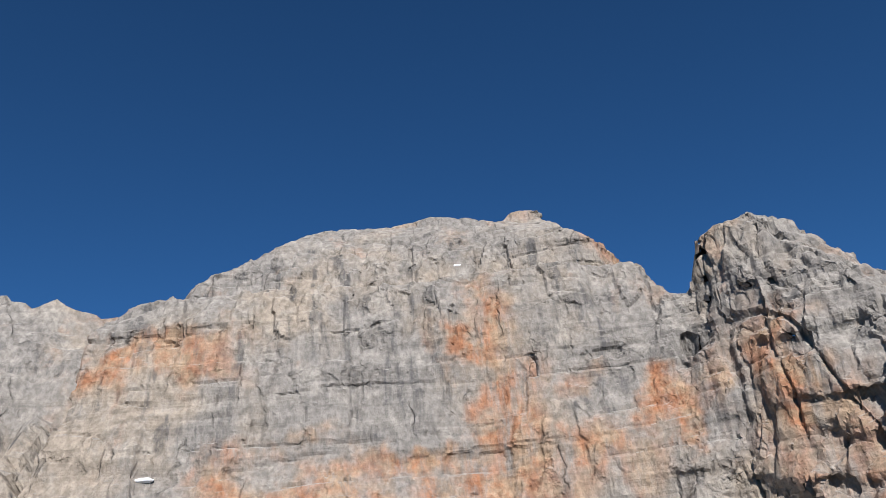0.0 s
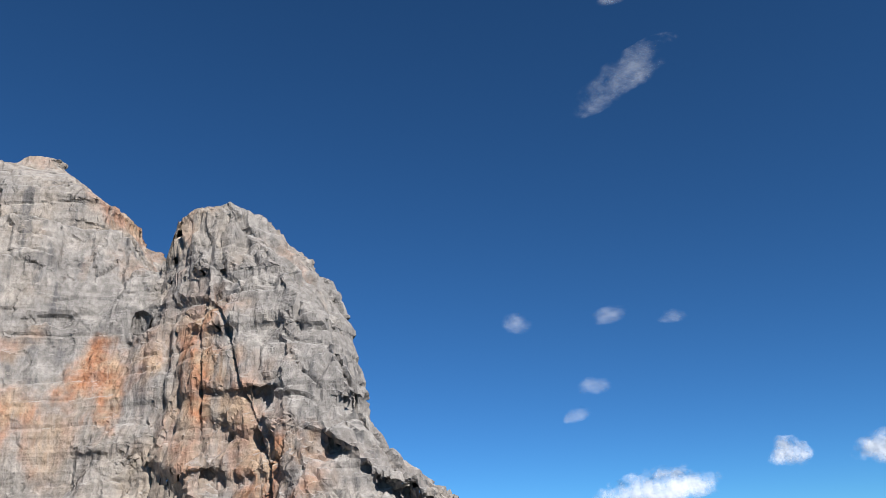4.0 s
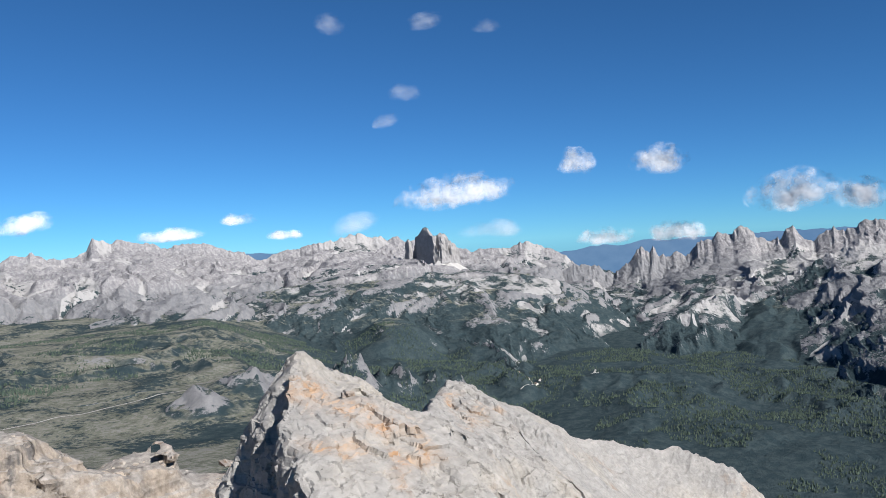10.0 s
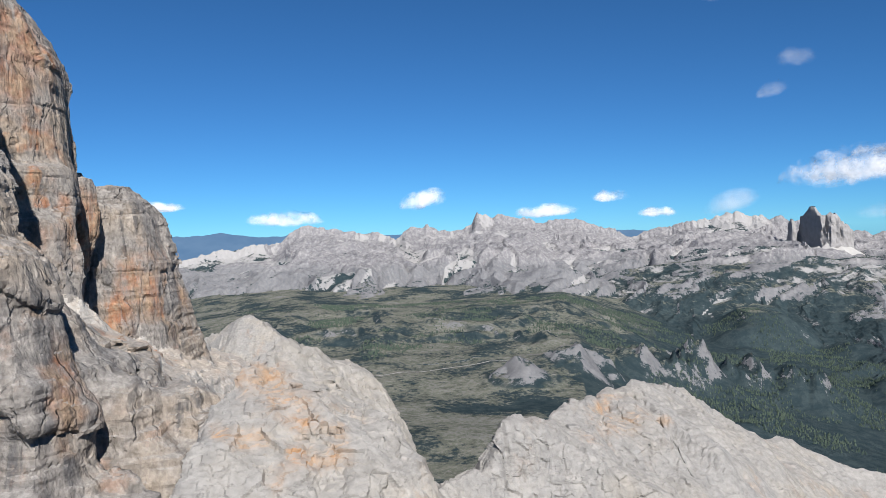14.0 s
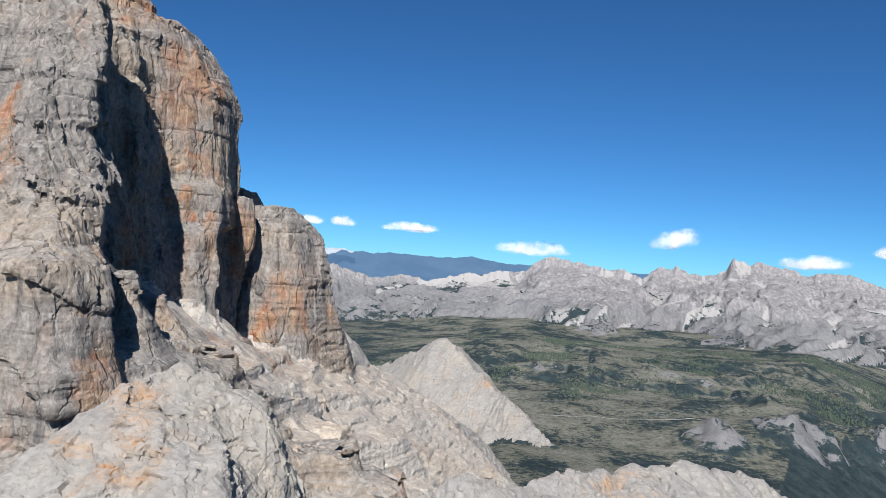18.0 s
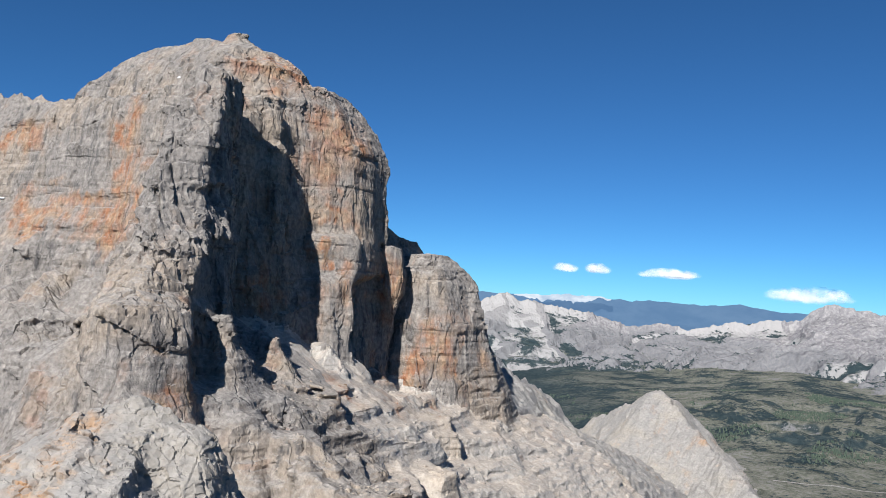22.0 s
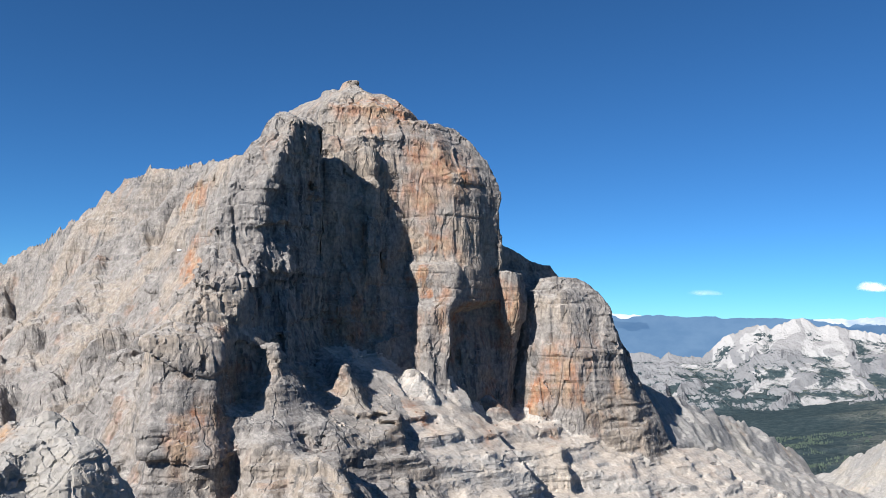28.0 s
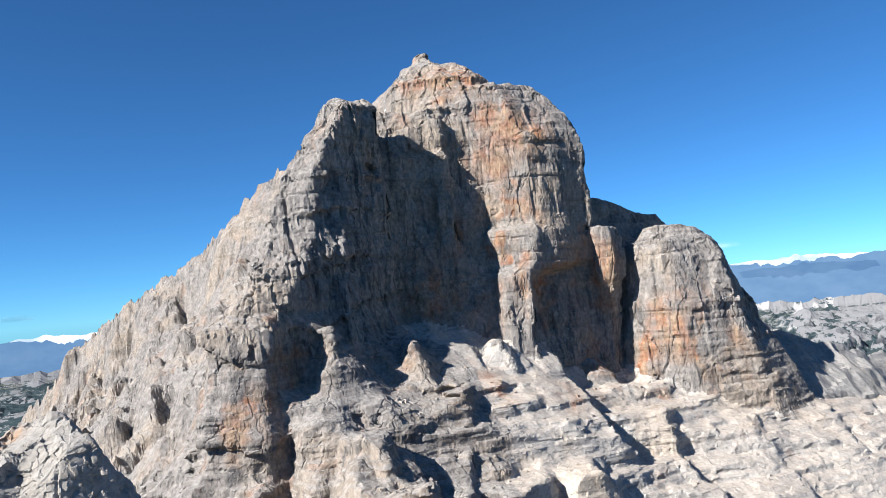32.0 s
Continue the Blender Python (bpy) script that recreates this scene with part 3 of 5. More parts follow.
def whole(n, q):
    """True for the vertices of the largest connected piece."""
    lab = np.arange(n)
    for _ in range(400):
        low = lab[q].min(1)
        old = lab.copy()
        for k in range(4):
            np.minimum.at(lab, q[:, k], low)
        lab = np.minimum(lab, lab[lab])
        lab = lab[lab]
        if (lab == old).all():
            break
    used = np.zeros(n, bool)
    used[q.ravel()] = True
    best = np.bincount(lab[used]).argmax()
    return lab == best


def rubble(places, rng):
    """Fallen blocks, strewn over the benches."""
    cube = np.array([(a, b, c) for a in (-1, 1) for b in (-1, 1) for c in (-1, 1)], float)
    faces = np.array([(0, 1, 3, 2), (4, 6, 7, 5), (0, 4, 5, 1), (2, 3, 7, 6), (0, 2, 6, 4), (1, 5, 7, 3)])
    vs, qs = [], []
    for k, c in enumerate(places):
        size = 0.35 + 0.9 * rng.random() ** 4
        b = cube * (rng.random((8, 3)) * 0.45 + 0.6) * size
        a = rng.random() * 6.28
        x, y = b[:, 0] * math.cos(a) - b[:, 1] * math.sin(a), b[:, 0] * math.sin(a) + b[:, 1] * math.cos(a)
        vs.append(np.stack([x, y, b[:, 2] * 0.7], 1) + c)
        qs.append(faces + 8 * k)
    tagged(link_mesh("boulders", np.concatenate(vs), np.concatenate(qs), MAT_BENCH), "pale fallen limestone blocks on the benches", "boulders", kind="stuff")


def build_massif():
    step = 2.5
    ax, ay, az = np.arange(-170, 352, step), np.arange(140, 705, step), np.arange(492, 915, step)
    gx, gy = np.meshgrid(ax, ay, indexing="ij")
    fields = [loft_field(l, gx, gy, az) for l in BLOCKS.values()]
    bench = apron_height(gx.ravel(), gy.ravel()).reshape(gx.shape)
    fields.append(np.maximum((az[None, None, :] - bench[:, :, None]) * 0.75, (100 - gx)[:, :, None]).astype(np.float32))
    f = fields[0].copy()
    for g in fields[1:]:
        h = np.clip(0.5 + 0.5 * (f - g) / 3.0, 0, 1)
        f = f * (1 - h) + g * h - 3.0 * h * (1 - h)
    # buttresses and gullies that run down the walls, calmer on the benches below them and on the smooth south wall
    calm = np.clip((668 - az) / 30, 0, 1)[None, None, :] * np.clip((gx - np.where((gy > 320) & (gy < 410), 126, 168)) / 30, 0, 1)[:, :, None]
    soft = (1 - 0.75 * calm).astype(np.float32)
    flank = (np.clip((770 - az) / 50, 0, 1)[None, None, :] * np.clip((306 - gy) / 20, 0, 1)[:, :, None]).astype(np.float32)
    skew = grid_noise(ax, ay, az, (26, 26, 70), 23)
    f += flank * (10.0 * (np.abs(skew) - 0.3) + 8.0 * (np.abs(grid_noise(ax, ay, az, (40, 40, 120), 27)) - 0.3) + 4.5 * (((az[None, None, :] + 0.55 * gx[:, :, None] + 9 * skew) / 34.0) % 1.0 - 0.5))
    f += soft * 3.6 * grid_noise(ax, ay, az, (46, 46, 130), 11)
    f += soft * 2.6 * (np.abs(grid_noise(ax, ay, az, (24, 24, 110), 21)) - 0.3)
    f += soft * 4.0 * np.clip(1 - np.abs(grid_noise(ax, ay, az, (34, 34, 160), 51)) / 0.07, 0, 1) * (grid_noise(ax, ay, az, (70, 70, 60), 53) > -0.1) * (az < 790)
    f += 0.8 * grid_noise(ax, ay, az, (40, 40, 9), 41)
    # ledges: each bed juts out at its foot and steps back above
    tilt = az[None, None, :] + 0.06 * gx[:, :, None] + 7 * grid_noise(ax, ay, az, (90, 90, 60), 43)
    f += 2.5 * np.clip((800 - az) / 60, 0, 1)[None, None, :] * soft * grid_noise(ax, ay, az, (60, 60, 40), 61)
    f += (1 - calm) * 3.4 * ((tilt / 27.0) % 1.0 - 0.5) * np.clip(0.35 + 0.9 * grid_noise(ax, ay, az, (60, 60, 45), 44), 0, 1)
    band = np.abs(f) < 8
    ix = np.argwhere(band)
    p = ix * step + np.array([ax[0], ay[0], az[0]])
    low = np.clip((665 - p[:, 2]) / 30, 0, 1) * np.clip((p[:, 0] - 170) / 30, 0, 1)
    f[band] += (1 - low) * (2.1 - 1.6 * np.clip((p[:, 2] - 868) / 12, 0, 1)) * facets(p, (20, 20, 52), 1) + low * (1.7 * facets(p, (34, 34, 7), 5) + 0.8 * facets(p, (14, 14, 5), 13))
    f[[0, -1]] = f[:, [0, -1]] = f[:, :, [0, -1]] = 5.0
    v, q = surface(f, ax, ay, az)
    q = q[whole(len(v), q)[q[:, 0]]]
    n0 = normals(v, q)[q].mean(1)
    front = n0 @ np.array([0.62, -0.72, 0.45]) > -0.35
    back = v, q[~front]
    v, q = subdivide(v, q[front])
    n = normals(v, q)
    lower = (np.clip((668 - v[:, 2]) / 30, 0, 1) * np.clip((v[:, 0] - 168) / 34, 0, 1))
    plain = np.clip((96 - v[:, 0]) / 12, 0, 1) * np.clip((812 - v[:, 2]) / 10, 0, 1) * np.clip((345 - v[:, 1]) / 10, 0, 1)
    head = np.clip((v[:, 2] - 792) / 14, 0, 1) * np.clip((v[:, 0] - 98) / 8, 0, 1) * np.clip((330 - v[:, 1]) / 8, 0, 1)
    plain = np.maximum(plain, 0.8 * np.clip((v[:, 1] - 384) / 6, 0, 1) * np.clip((v[:, 2] - 670) / 10, 0, 1) * np.clip((845 - v[:, 2]) / 10, 0, 1))
    cliff = (1 - 0.55 * plain) * (1.3 * facets(v, (10, 10, 32), 57) + 0.5 * facets(v, (4.2, 4.2, 11), 17)) + 0.35 * vnoise(v, (26, 26, 2.4), 3)
    cliff = cliff + head * 2.2 * (np.abs(vnoise(v, (6, 6, 26), 83)) - 0.4)
    fin = np.clip((v[:, 0] - 96) / 8, 0, 1) * np.clip((335 - v[:, 1]) / 10, 0, 1) * np.clip((v[:, 2] - 690) / 20, 0, 1)
    lean = v.copy()
    lean[:, 0] += 0.28 * (v[:, 2] - 760)
    cliff = cliff - fin * (2.4 * np.clip(1 - np.abs(vnoise(lean, (17, 17, 120), 84)) / 0.09, 0, 1) + 1.3 * np.clip(1 - np.abs(vnoise(lean, (8, 8, 60), 85)) / 0.12, 0, 1))
    cliff = cliff - fin * 1.0 * np.clip(1 - np.abs(vnoise(v, (40, 40, 13), 86)) / 0.10, 0, 1)
    open_ = np.clip(0.5 + 1.5 * vnoise(v, 45, 71), 0, 1)
    cliff = cliff - (1 - 0.7 * plain) * 2.0 * np.clip(1 - np.abs(vnoise(v, (13, 13, 80), 72)) / 0.10, 0, 1) * open_
    cliff = cliff - 0.9 * np.clip(1 - np.abs(vnoise(v, (60, 60, 9), 73)) / 0.10, 0, 1) * (1 - 0.6 * open_)
    bedded = 0.9 * vnoise(v, (40, 40, 2.6), 3) + 0.6 * facets(v, (15, 15, 3.6), 17) + 0.2 * facets(v, (5, 5, 2.4), 25)
    d = (1 - lower) * cliff + lower * bedded
    scree = np.clip((n[:, 2] - 0.5) / 0.2, 0, 1) * np.clip((692 - v[:, 2]) / 10, 0, 1) * np.clip((v[:, 0] - 125) / 15, 0, 1) * np.clip((235 - v[:, 0]) / 30, 0, 1)
    d = d * (1 - 0.8 * scree) * (1 - 0.55 * np.clip((v[:, 2] - 870) / 12, 0, 1)) * (1 - 0.6 * head * np.clip((v[:, 2] - 824) / 8, 0, 1))
    v = v + n * d[:, None]
    q = np.concatenate([q, back[1] + len(v)])
    v = np.concatenate([v, back[0]])
    c = v[q].mean(1)
    i = np.clip(np.stack([(c[:, 0] - ax[0]) / step, (c[:, 1] - ay[0]) / step, (c[:, 2] - az[0]) / step], 1).astype(int), 0, np.array(f.shape) - 1)
    owner = np.argmin(np.stack([g[i[:, 0], i[:, 1], i[:, 2]] for g in fields], 1), 1)
    cn = 34 * vnoise(c, 60, 77)
    owner = np.where((owner == len(BLOCKS)) & (c[:, 1] + cn < 335), len(BLOCKS) + 1, owner)
    flat_ = n[:, 2] > 0.86
    spot = np.flatnonzero(flat_ & (v[:len(n), 0] > 150) & (v[:len(n), 2] < 690) & (v[:len(n), 1] > 180))
    rng = np.random.default_rng(21)
    rubble(v[rng.choice(spot, 700, replace=False)], rng)
    top = tagged(empty("mountain", 60, 400, 545), "sheer grey and orange limestone mountain with a shadowed recess", "mountain")
    for k, name in enumerate([*BLOCKS, "ledges", "foot_cliff"]):
        sel = q[owner == k]
        if len(sel):
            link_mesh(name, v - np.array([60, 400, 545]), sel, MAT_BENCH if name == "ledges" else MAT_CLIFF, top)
    return top


# ---- the slopes round it ----
def polyline(x, y, pts):
    """Distance to a crest line of (x, y, z) points, the crest's height there, and the side (+ on its left)."""
    best, zc, side = np.full(x.shape, 1e9), np.zeros(x.shape), np.zeros(x.shape)
    for a, b in zip(pts, pts[1:]):
        ex, ey = b[0] - a[0], b[1] - a[1]
        t = np.clip(((x - a[0]) * ex + (y - a[1]) * ey) / (ex * ex + ey * ey), 0, 1)
        d = np.hypot(x - a[0] - ex * t, y - a[1] - ey * t)
        m = d < best
        best = np.where(m, d, best)
        zc = np.where(m, a[2] + (b[2] - a[2]) * t, zc)
        side = np.where(m, np.sign(ex * (y - a[1]) - ey * (x - a[0])), side)
    return best, zc, side


FOOT_Y = [60, 150, 203, 257, 313, 380, 465, 534, 628, 700, 900, 1200]
FOOT_X = [235, 225, 219, 200, 187, 167, 172, 183, 200, 208, 200, 180]
FOOT_Z = [560, 606, 618, 648, 648, 646, 619, 606, 588, 577, 520, 440]
LEFT_CREST = [(-30, 405, 848), (-100, 395, 845), (-160, 385, 850), (-245, 367, 860), (-297, 320, 850), (-385, 262, 790), (-470, 205, 750), (-560, 140, 703), (-640, 88, 668), (-760, 20, 590), (-1000, -150, 440)]
ARETE = [(304, 114, 662), (312, 125, 660), (330, 137, 650), (344, 147, 633), (371, 165, 622), (410, 215, 616), (440, 250, 619), (492, 310, 604), (540, 330, 579), (600, 360, 550), (680, 400, 512), (723, 424, 506), (900, 540, 400)]
CRACKS = [([(305, 112, 0), (309.5, 97, 0), (313, 90, 0), (317, 83, 0), (320, 76, 0), (319, 66, 0), (321, 52, 0)], 2.2, 1.6), ([(309, 108, 0), (314, 95, 0), (319, 87, 0), (324, 79, 0), (325, 68, 0)], 2.0, 1.3),
          ([(334, 76, 0), (336, 70, 0), (338, 60, 0)], 4.0, 1.3), ([(291, 112, 0), (289, 98, 0), (286, 84, 0)], 5.0, 1.8), ([(352, 128, 0), (362, 108, 0), (366, 90, 0)], 2.5, 1.2),
          ([(436, 240, 0), (428, 222, 0), (424, 205, 0), (428, 190, 0)], 3.0, 1.6), ([(452, 246, 0), (462, 226, 0), (474, 210, 0)], 2.5, 1.4)]
SPUR = [(590, 352, 552), (660, 340, 533), (696, 322, 526), (722, 292, 512), (744, 262, 474), (800, 180, 380)]
NORTH_RIDGE = [(145, 620, 640), (148, 690, 624), (130, 780, 600), (100, 900, 575), (60, 1050, 530)]
PROMONTORY = [(234, 256, 624), (262, 264, 619), (300, 268, 612), (335, 262, 592), (380, 250, 560)]
FAN_Y, FAN_X, FAN_Z = [225, 255, 285, 344, 400, 440], [200, 196, 180, 165, 165, 178], [652, 657, 655, 655, 646, 630]
RIBS = [[(176, 264, 672), (196, 258, 669), (210, 254, 655), (234, 258, 624)], [(164, 318, 665), (183, 316, 660), (200, 318, 644), (228, 330, 614)], [(158, 384, 660), (170, 379, 655), (190, 384, 634), (214, 396, 606)]]
HORN = [(40, 1240, 505), (172, 1168, 571), (240, 1110, 528), (338, 1021, 468), (460, 920, 405)]


def apron_height(x, y):
    """The ledged ground at the foot of the cliffs: benches of scree between low walls."""
    p = np.stack([x, y, np.zeros_like(x)], 1)
    fx, fz = np.interp(y, FOOT_Y, FOOT_X), np.interp(y, FOOT_Y, FOOT_Z)
    ribs = np.clip((520 - y) / 120, 0.25, 1)
    d = x - fx - ribs * (16 * vnoise(p, 60, 2) + 15 * np.clip(ridged(p, 44, 7) - 0.45, 0, 1) - 4)
    u = (y + 0.35 * x + 44 * vnoise(p, 75, 23) + 14 * vnoise(p, 24, 26)) / 58.0
    saw = u - np.floor(u)
    d = d - (1 - 0.75 * np.clip((y - 430) / 130, 0, 1)) * (11 + 15 * vnoise(p, 75, 24)) * (np.where(saw < 0.86, saw / 0.86, (1 - saw) / 0.14) - 0.45) * np.clip((x - 185) / 25, 0, 1)
    drop = np.interp(d, [-400, -40, 0, 45, 52, 95, 104, 140, 150, 400, 900], [-12, -12, 0, 22, 42, 58, 84, 100, 124, 320, 700])
    even = np.interp(d, [-400, -40, 0, 60, 90, 400, 900], [-12, -12, 0, 34, 60, 330, 760])
    k = np.clip((y - 480) / 120, 0, 1)
    h = fz - (drop * (1 - k) + even * k)
    h = h - 1.1 * np.maximum(0, -60 - d) * (x < 100)
    dp, zp, _ = polyline(x, y, PROMONTORY)
    h = np.maximum(h, zp - 0.9 * np.maximum(0, dp - 8 + 6 * ridged(p, 20, 8)))
    # flat-lying beds: treads of scree, low cliffs between them
    led = 15.0
    wob = 0.5 * vnoise(p, 70, 9) + 0.0016 * y
    frac = h / led + wob
    kk = np.floor(frac)
    stepf = (kk + 0.22 * (frac - kk) + 0.78 * np.clip((frac - kk - 0.55) / 0.3, 0, 1) - wob) * led
    fl, wl = h / 5.0, 0.3 * vnoise(p, 50, 19)
    fine = (np.floor(fl + wl) + np.clip((fl + wl - np.floor(fl + wl) - 0.45) / 0.5, 0, 1) - wl) * 5.0
    h = h + np.where(d > -30, 1.0, 0.0) * (0.85 * (1 - k) * (stepf - h) + (0.1 + 0.6 * k) * (fine - h))
    # the fan of scree that fills the recess, and the ribs that stand out of it
    side = 1.3 * np.maximum(0, np.maximum(228 - y, y - 425))
    fan = np.interp(y, FAN_Y, FAN_Z) - 0.62 * (x - np.interp(y, FAN_Y, FAN_X)) + 2.0 * vnoise(p, 22, 29) + 0.7 * vnoise(p, 7, 30) - side - 3.0 * np.maximum(0, x - 238)
    h = np.where(x > 105, np.maximum(h, np.minimum(fan, 672)), h)
    for line in RIBS:
        dr, zr, _ = polyline(x, y, line)
        h = np.maximum(h, zr - 0.9 * np.maximum(0, dr - 2 + 3 * vnoise(p, 12, 28)))
    # the dark gully below the orange buttress
    h = h - 42 * np.exp(-((y - 221 + 0.12 * (x - 230) + 4 * vnoise(p, 14, 31)) / 9) ** 2) * np.clip((x - 219) / 9, 0, 1) * np.clip((330 - x) / 40, 0, 1)
    return np.where(y < 190, h - 0.8 * (190 - y), h)


def arete_height(x, y):
    """The slabs of the arete that drops from the foot of the walls, with its grooves and cracks."""
    p = np.stack([x, y, np.zeros_like(x)], 1)
    da, za, sa = polyline(x, y, ARETE)
    across, along = x * 0.87 + y * 0.48, x * 0.48 - y * 0.87
    groove = ridged(np.stack([across, along * 0.28, p[:, 2]], 1), 16, 15)
    da = np.maximum(0, da + 4 * vnoise(p, 30, 5))
    arete = za + 3 * vnoise(p, 14, 16) - np.where(sa > 0, 1.5 * da, np.where(da < 50, 0.5 * da, 25 + 1.0 * (da - 50)))
    arete = arete - 6.0 * np.clip(groove - 0.6, 0, 1) ** 0.8
    for line, deep, wide in CRACKS:
        dc, _, _ = polyline(x + 1.5 * vnoise(p, 9, 37), y + 1.5 * vnoise(p, 9, 38), line)
        arete = arete - deep * np.clip(1.3 - dc / wide, 0, 1)
    arete = arete - np.minimum(1.15 * np.maximum(0, x - 333 - 0.12 * (137 - y) + 5 * vnoise(p, 18, 91)), 16 + 0.25 * np.maximum(0, x - 333)) * np.clip((175 - y) / 25, 0, 1)
    ds, zs, _ = polyline(x, y, SPUR)
    return np.maximum(arete, zs - 0.9 * ds)


def build_arete(parent, centre):
    """The near end of the arete in full relief: slabs, a columned west face, joints and flakes."""
    step = 2.0
    ax, ay, az = np.arange(264, 466, step), np.arange(34, 276, step), np.arange(556, 674, step)
    gx, gy = np.meshgrid(ax, ay, indexing="ij")
    h = arete_height(gx.ravel(), gy.ravel()).reshape(gx.shape)
    f = ((az[None, None, :] - h[:, :, None]) * 0.72).astype(np.float32)
    edge = np.interp(ay, [34, 60, 85, 105, 118, 150], [288, 293, 297, 298, 299, 270])
    west = (edge[None, :, None] - gx[:, :, None]) * 0.95 - 0.24 * np.clip(662 - az, 0, 200)[None, None, :]
    f = np.maximum(f, west + 2.2 * grid_noise(ax, ay, az, (9, 9, 40), 93) + 1.6 * (np.abs(grid_noise(ax, ay, az, (5, 5, 60), 95)) - 0.3))
    band = np.abs(f) < 6
    p = np.argwhere(band) * step + np.array([ax[0], ay[0], az[0]])
    f[band] += 1.5 * facets(p, (17, 17, 20), 61)
    f[[0, -1]] = f[:, [0, -1]] = f[:, :, [0, -1]] = 3.0
    v, q = surface(f, ax, ay, az)
    q = q[whole(len(v), q)[q[:, 0]]]
    q = q[normals(v, q)[q].mean(1)[:, 2] > -0.6]
    c = v[q].mean(1)
    q = q[(c[:, 2] > 560) & (c[:, 0] < 462) & (c[:, 1] < 272)]
    v, q = subdivide(*subdivide(v, q))
    n = normals(v, q)
    dip = np.stack([v[:, 0] * 0.87 + v[:, 1] * 0.48, (v[:, 0] * 0.48 - v[:, 1] * 0.87) * 0.22, v[:, 2] * 0.6], 1)
    wall = np.clip((0.55 - n[:, 2]) / 0.25, 0, 1)
    d = 0.75 * facets(v, (7, 7, 8), 63) + (0.35 + 0.4 * wall) * facets(v, (2.6, 2.6, 3.4), 65) + 0.30 * vnoise(dip, 3.2, 66) + 0.16 * vnoise(dip, 1.2, 67)
    d = d - 0.9 * np.clip(1 - np.abs(vnoise(dip, 15, 68)) / 0.08, 0, 1) * np.clip(0.2 + 1.5 * vnoise(v, 30, 69), 0, 1)
    d = d - wall * 1.0 * np.clip(1 - np.abs(vnoise(v, (5, 5, 30), 70)) / 0.2, 0, 1)
    v = v + n * d[:, None]
    c = v[q].mean(1)
    key = np.digitize(c[:, 0] + 0.3 * c[:, 1], [318, 340, 370, 420])
    for k in np.unique(key):
        link_mesh("slab", v - np.array(centre), q[key == k], MAT_SLOPE, parent)


def near_height(x, y):
    """Height and owner (0 slopes, 1 west ridge, 2 arete, 3 horn, 4 north ridge, 5 open country) of the ground near the massif."""
    p = np.stack([x, y, np.zeros_like(x)], 1)
    apron = apron_height(x, y)
    dl, zl, sl = polyline(x, y, LEFT_CREST)
    rough = 14 * vnoise(p, 60, 3) + 16 * ridged(p, 34, 4) - 4
    dl = np.maximum(0, dl + rough * np.clip(dl / 25, 0, 1))
    zl = zl + 5 * ridged(p, 18, 14) - 2 + 7 * ridged(p, 12, 24) * np.clip((-230 - x) / 80, 0, 1)
    west = zl - np.where(dl < 47, 2.0 * dl, 94 + 0.9 * (dl - 47))
    across, along = x * 0.87 + y * 0.48, x * 0.48 - y * 0.87
    arete = arete_height(x, y)
    dh, zh, sh = polyline(x, y, HORN)
    horn = zh + 4 * ridged(p, 26, 17) - 2 - 0.75 * np.maximum(0, dh + 10 * vnoise(p, 50, 6) + 14 * ridged(p, 36, 18) * np.clip(dh / 20, 0, 1))
    dn, zn, _ = polyline(x, y, NORTH_RIDGE)
    north = zn + 5 * ridged(p, 22, 19) - 1.1 * np.maximum(0, dn + 7 * vnoise(p, 26, 21) * np.clip(dn / 20, 0, 1))
    r, a = np.hypot(x - CX, y - CY), np.degrees(np.arctan2(x - CX, y - CY))
    base, _, _ = far_height(a, r, x, y)
    hs = np.stack([apron, west, arete, horn, north, base])
    own = np.argmax(hs, 0)
    h = hs.max(0)
    # slabs, gullies and broken ledges
    rock = np.where(own == 5, 0.0, 1.0)
    gul = np.where(own == 2, rfbm(np.stack([across, along * 0.45, p[:, 2]], 1), 30, 5, 20, 0.55), rfbm(p, 34, 5, 22, 0.5))
    h = h + rock * (np.where(own == 2, 2.2, np.where(own == 0, 1.5, np.where(own >= 3, 1.5, 3.5))) * (gul - 0.5) + np.where(own == 2, 0.15, 1.2) * fbm(p, 9, 3, 40))
    led = 8.0
    wob = 0.8 * vnoise(p, 40, 9)
    frac = h / led + wob
    k = np.floor(frac)
    w = frac - k
    stepf = (k + np.clip((w - 0.6) / 0.4, 0, 1) ** 1.2 - wob) * led
    mix = rock * np.where(own == 0, 0.6, np.where(own == 2, 0.1, 0.4)) * np.clip(0.75 + 0.6 * vnoise(p, 55, 12), 0, 1)
    h = h * (1 - mix) + stepf * mix
    q = np.stack([x, y, h], 1)
    h = h + rock * np.where(own == 2, 0.75, 1.0) * (1.5 * facets(q, (15, 15, 15), 33) + 0.75 * facets(q, (6, 6, 6), 41))
    return h, own


def valley_crags(v):
    """How bare the ground is: the knolls are rocky."""
    return 2.6 * np.clip(sum(np.exp(-((v[:, 0] - kx) ** 2 + (v[:, 1] - ky) ** 2) / (0.8 * kr) ** 2) for kx, ky, kr, _ in KNOLLS), 0, 0.3)


def grid_faces(n, m):
    a = np.arange(n * m).reshape(n, m)
    return np.stack([a[:-1, :-1], a[1:, :-1], a[1:, 1:], a[:-1, 1:]], -1).reshape(-1, 4)


def in_parts(name, part, label, category, v, q, key, material, centre, smooth=False, gully=None):
    """One thing whose faces are split by key into parts."""
    top = tagged(empty(name, *centre), label, category)
    c = np.array(centre)
    for k in np.unique(key):
        link_mesh(part, v - c, q[key == k], material, top, smooth, gully)
    return top


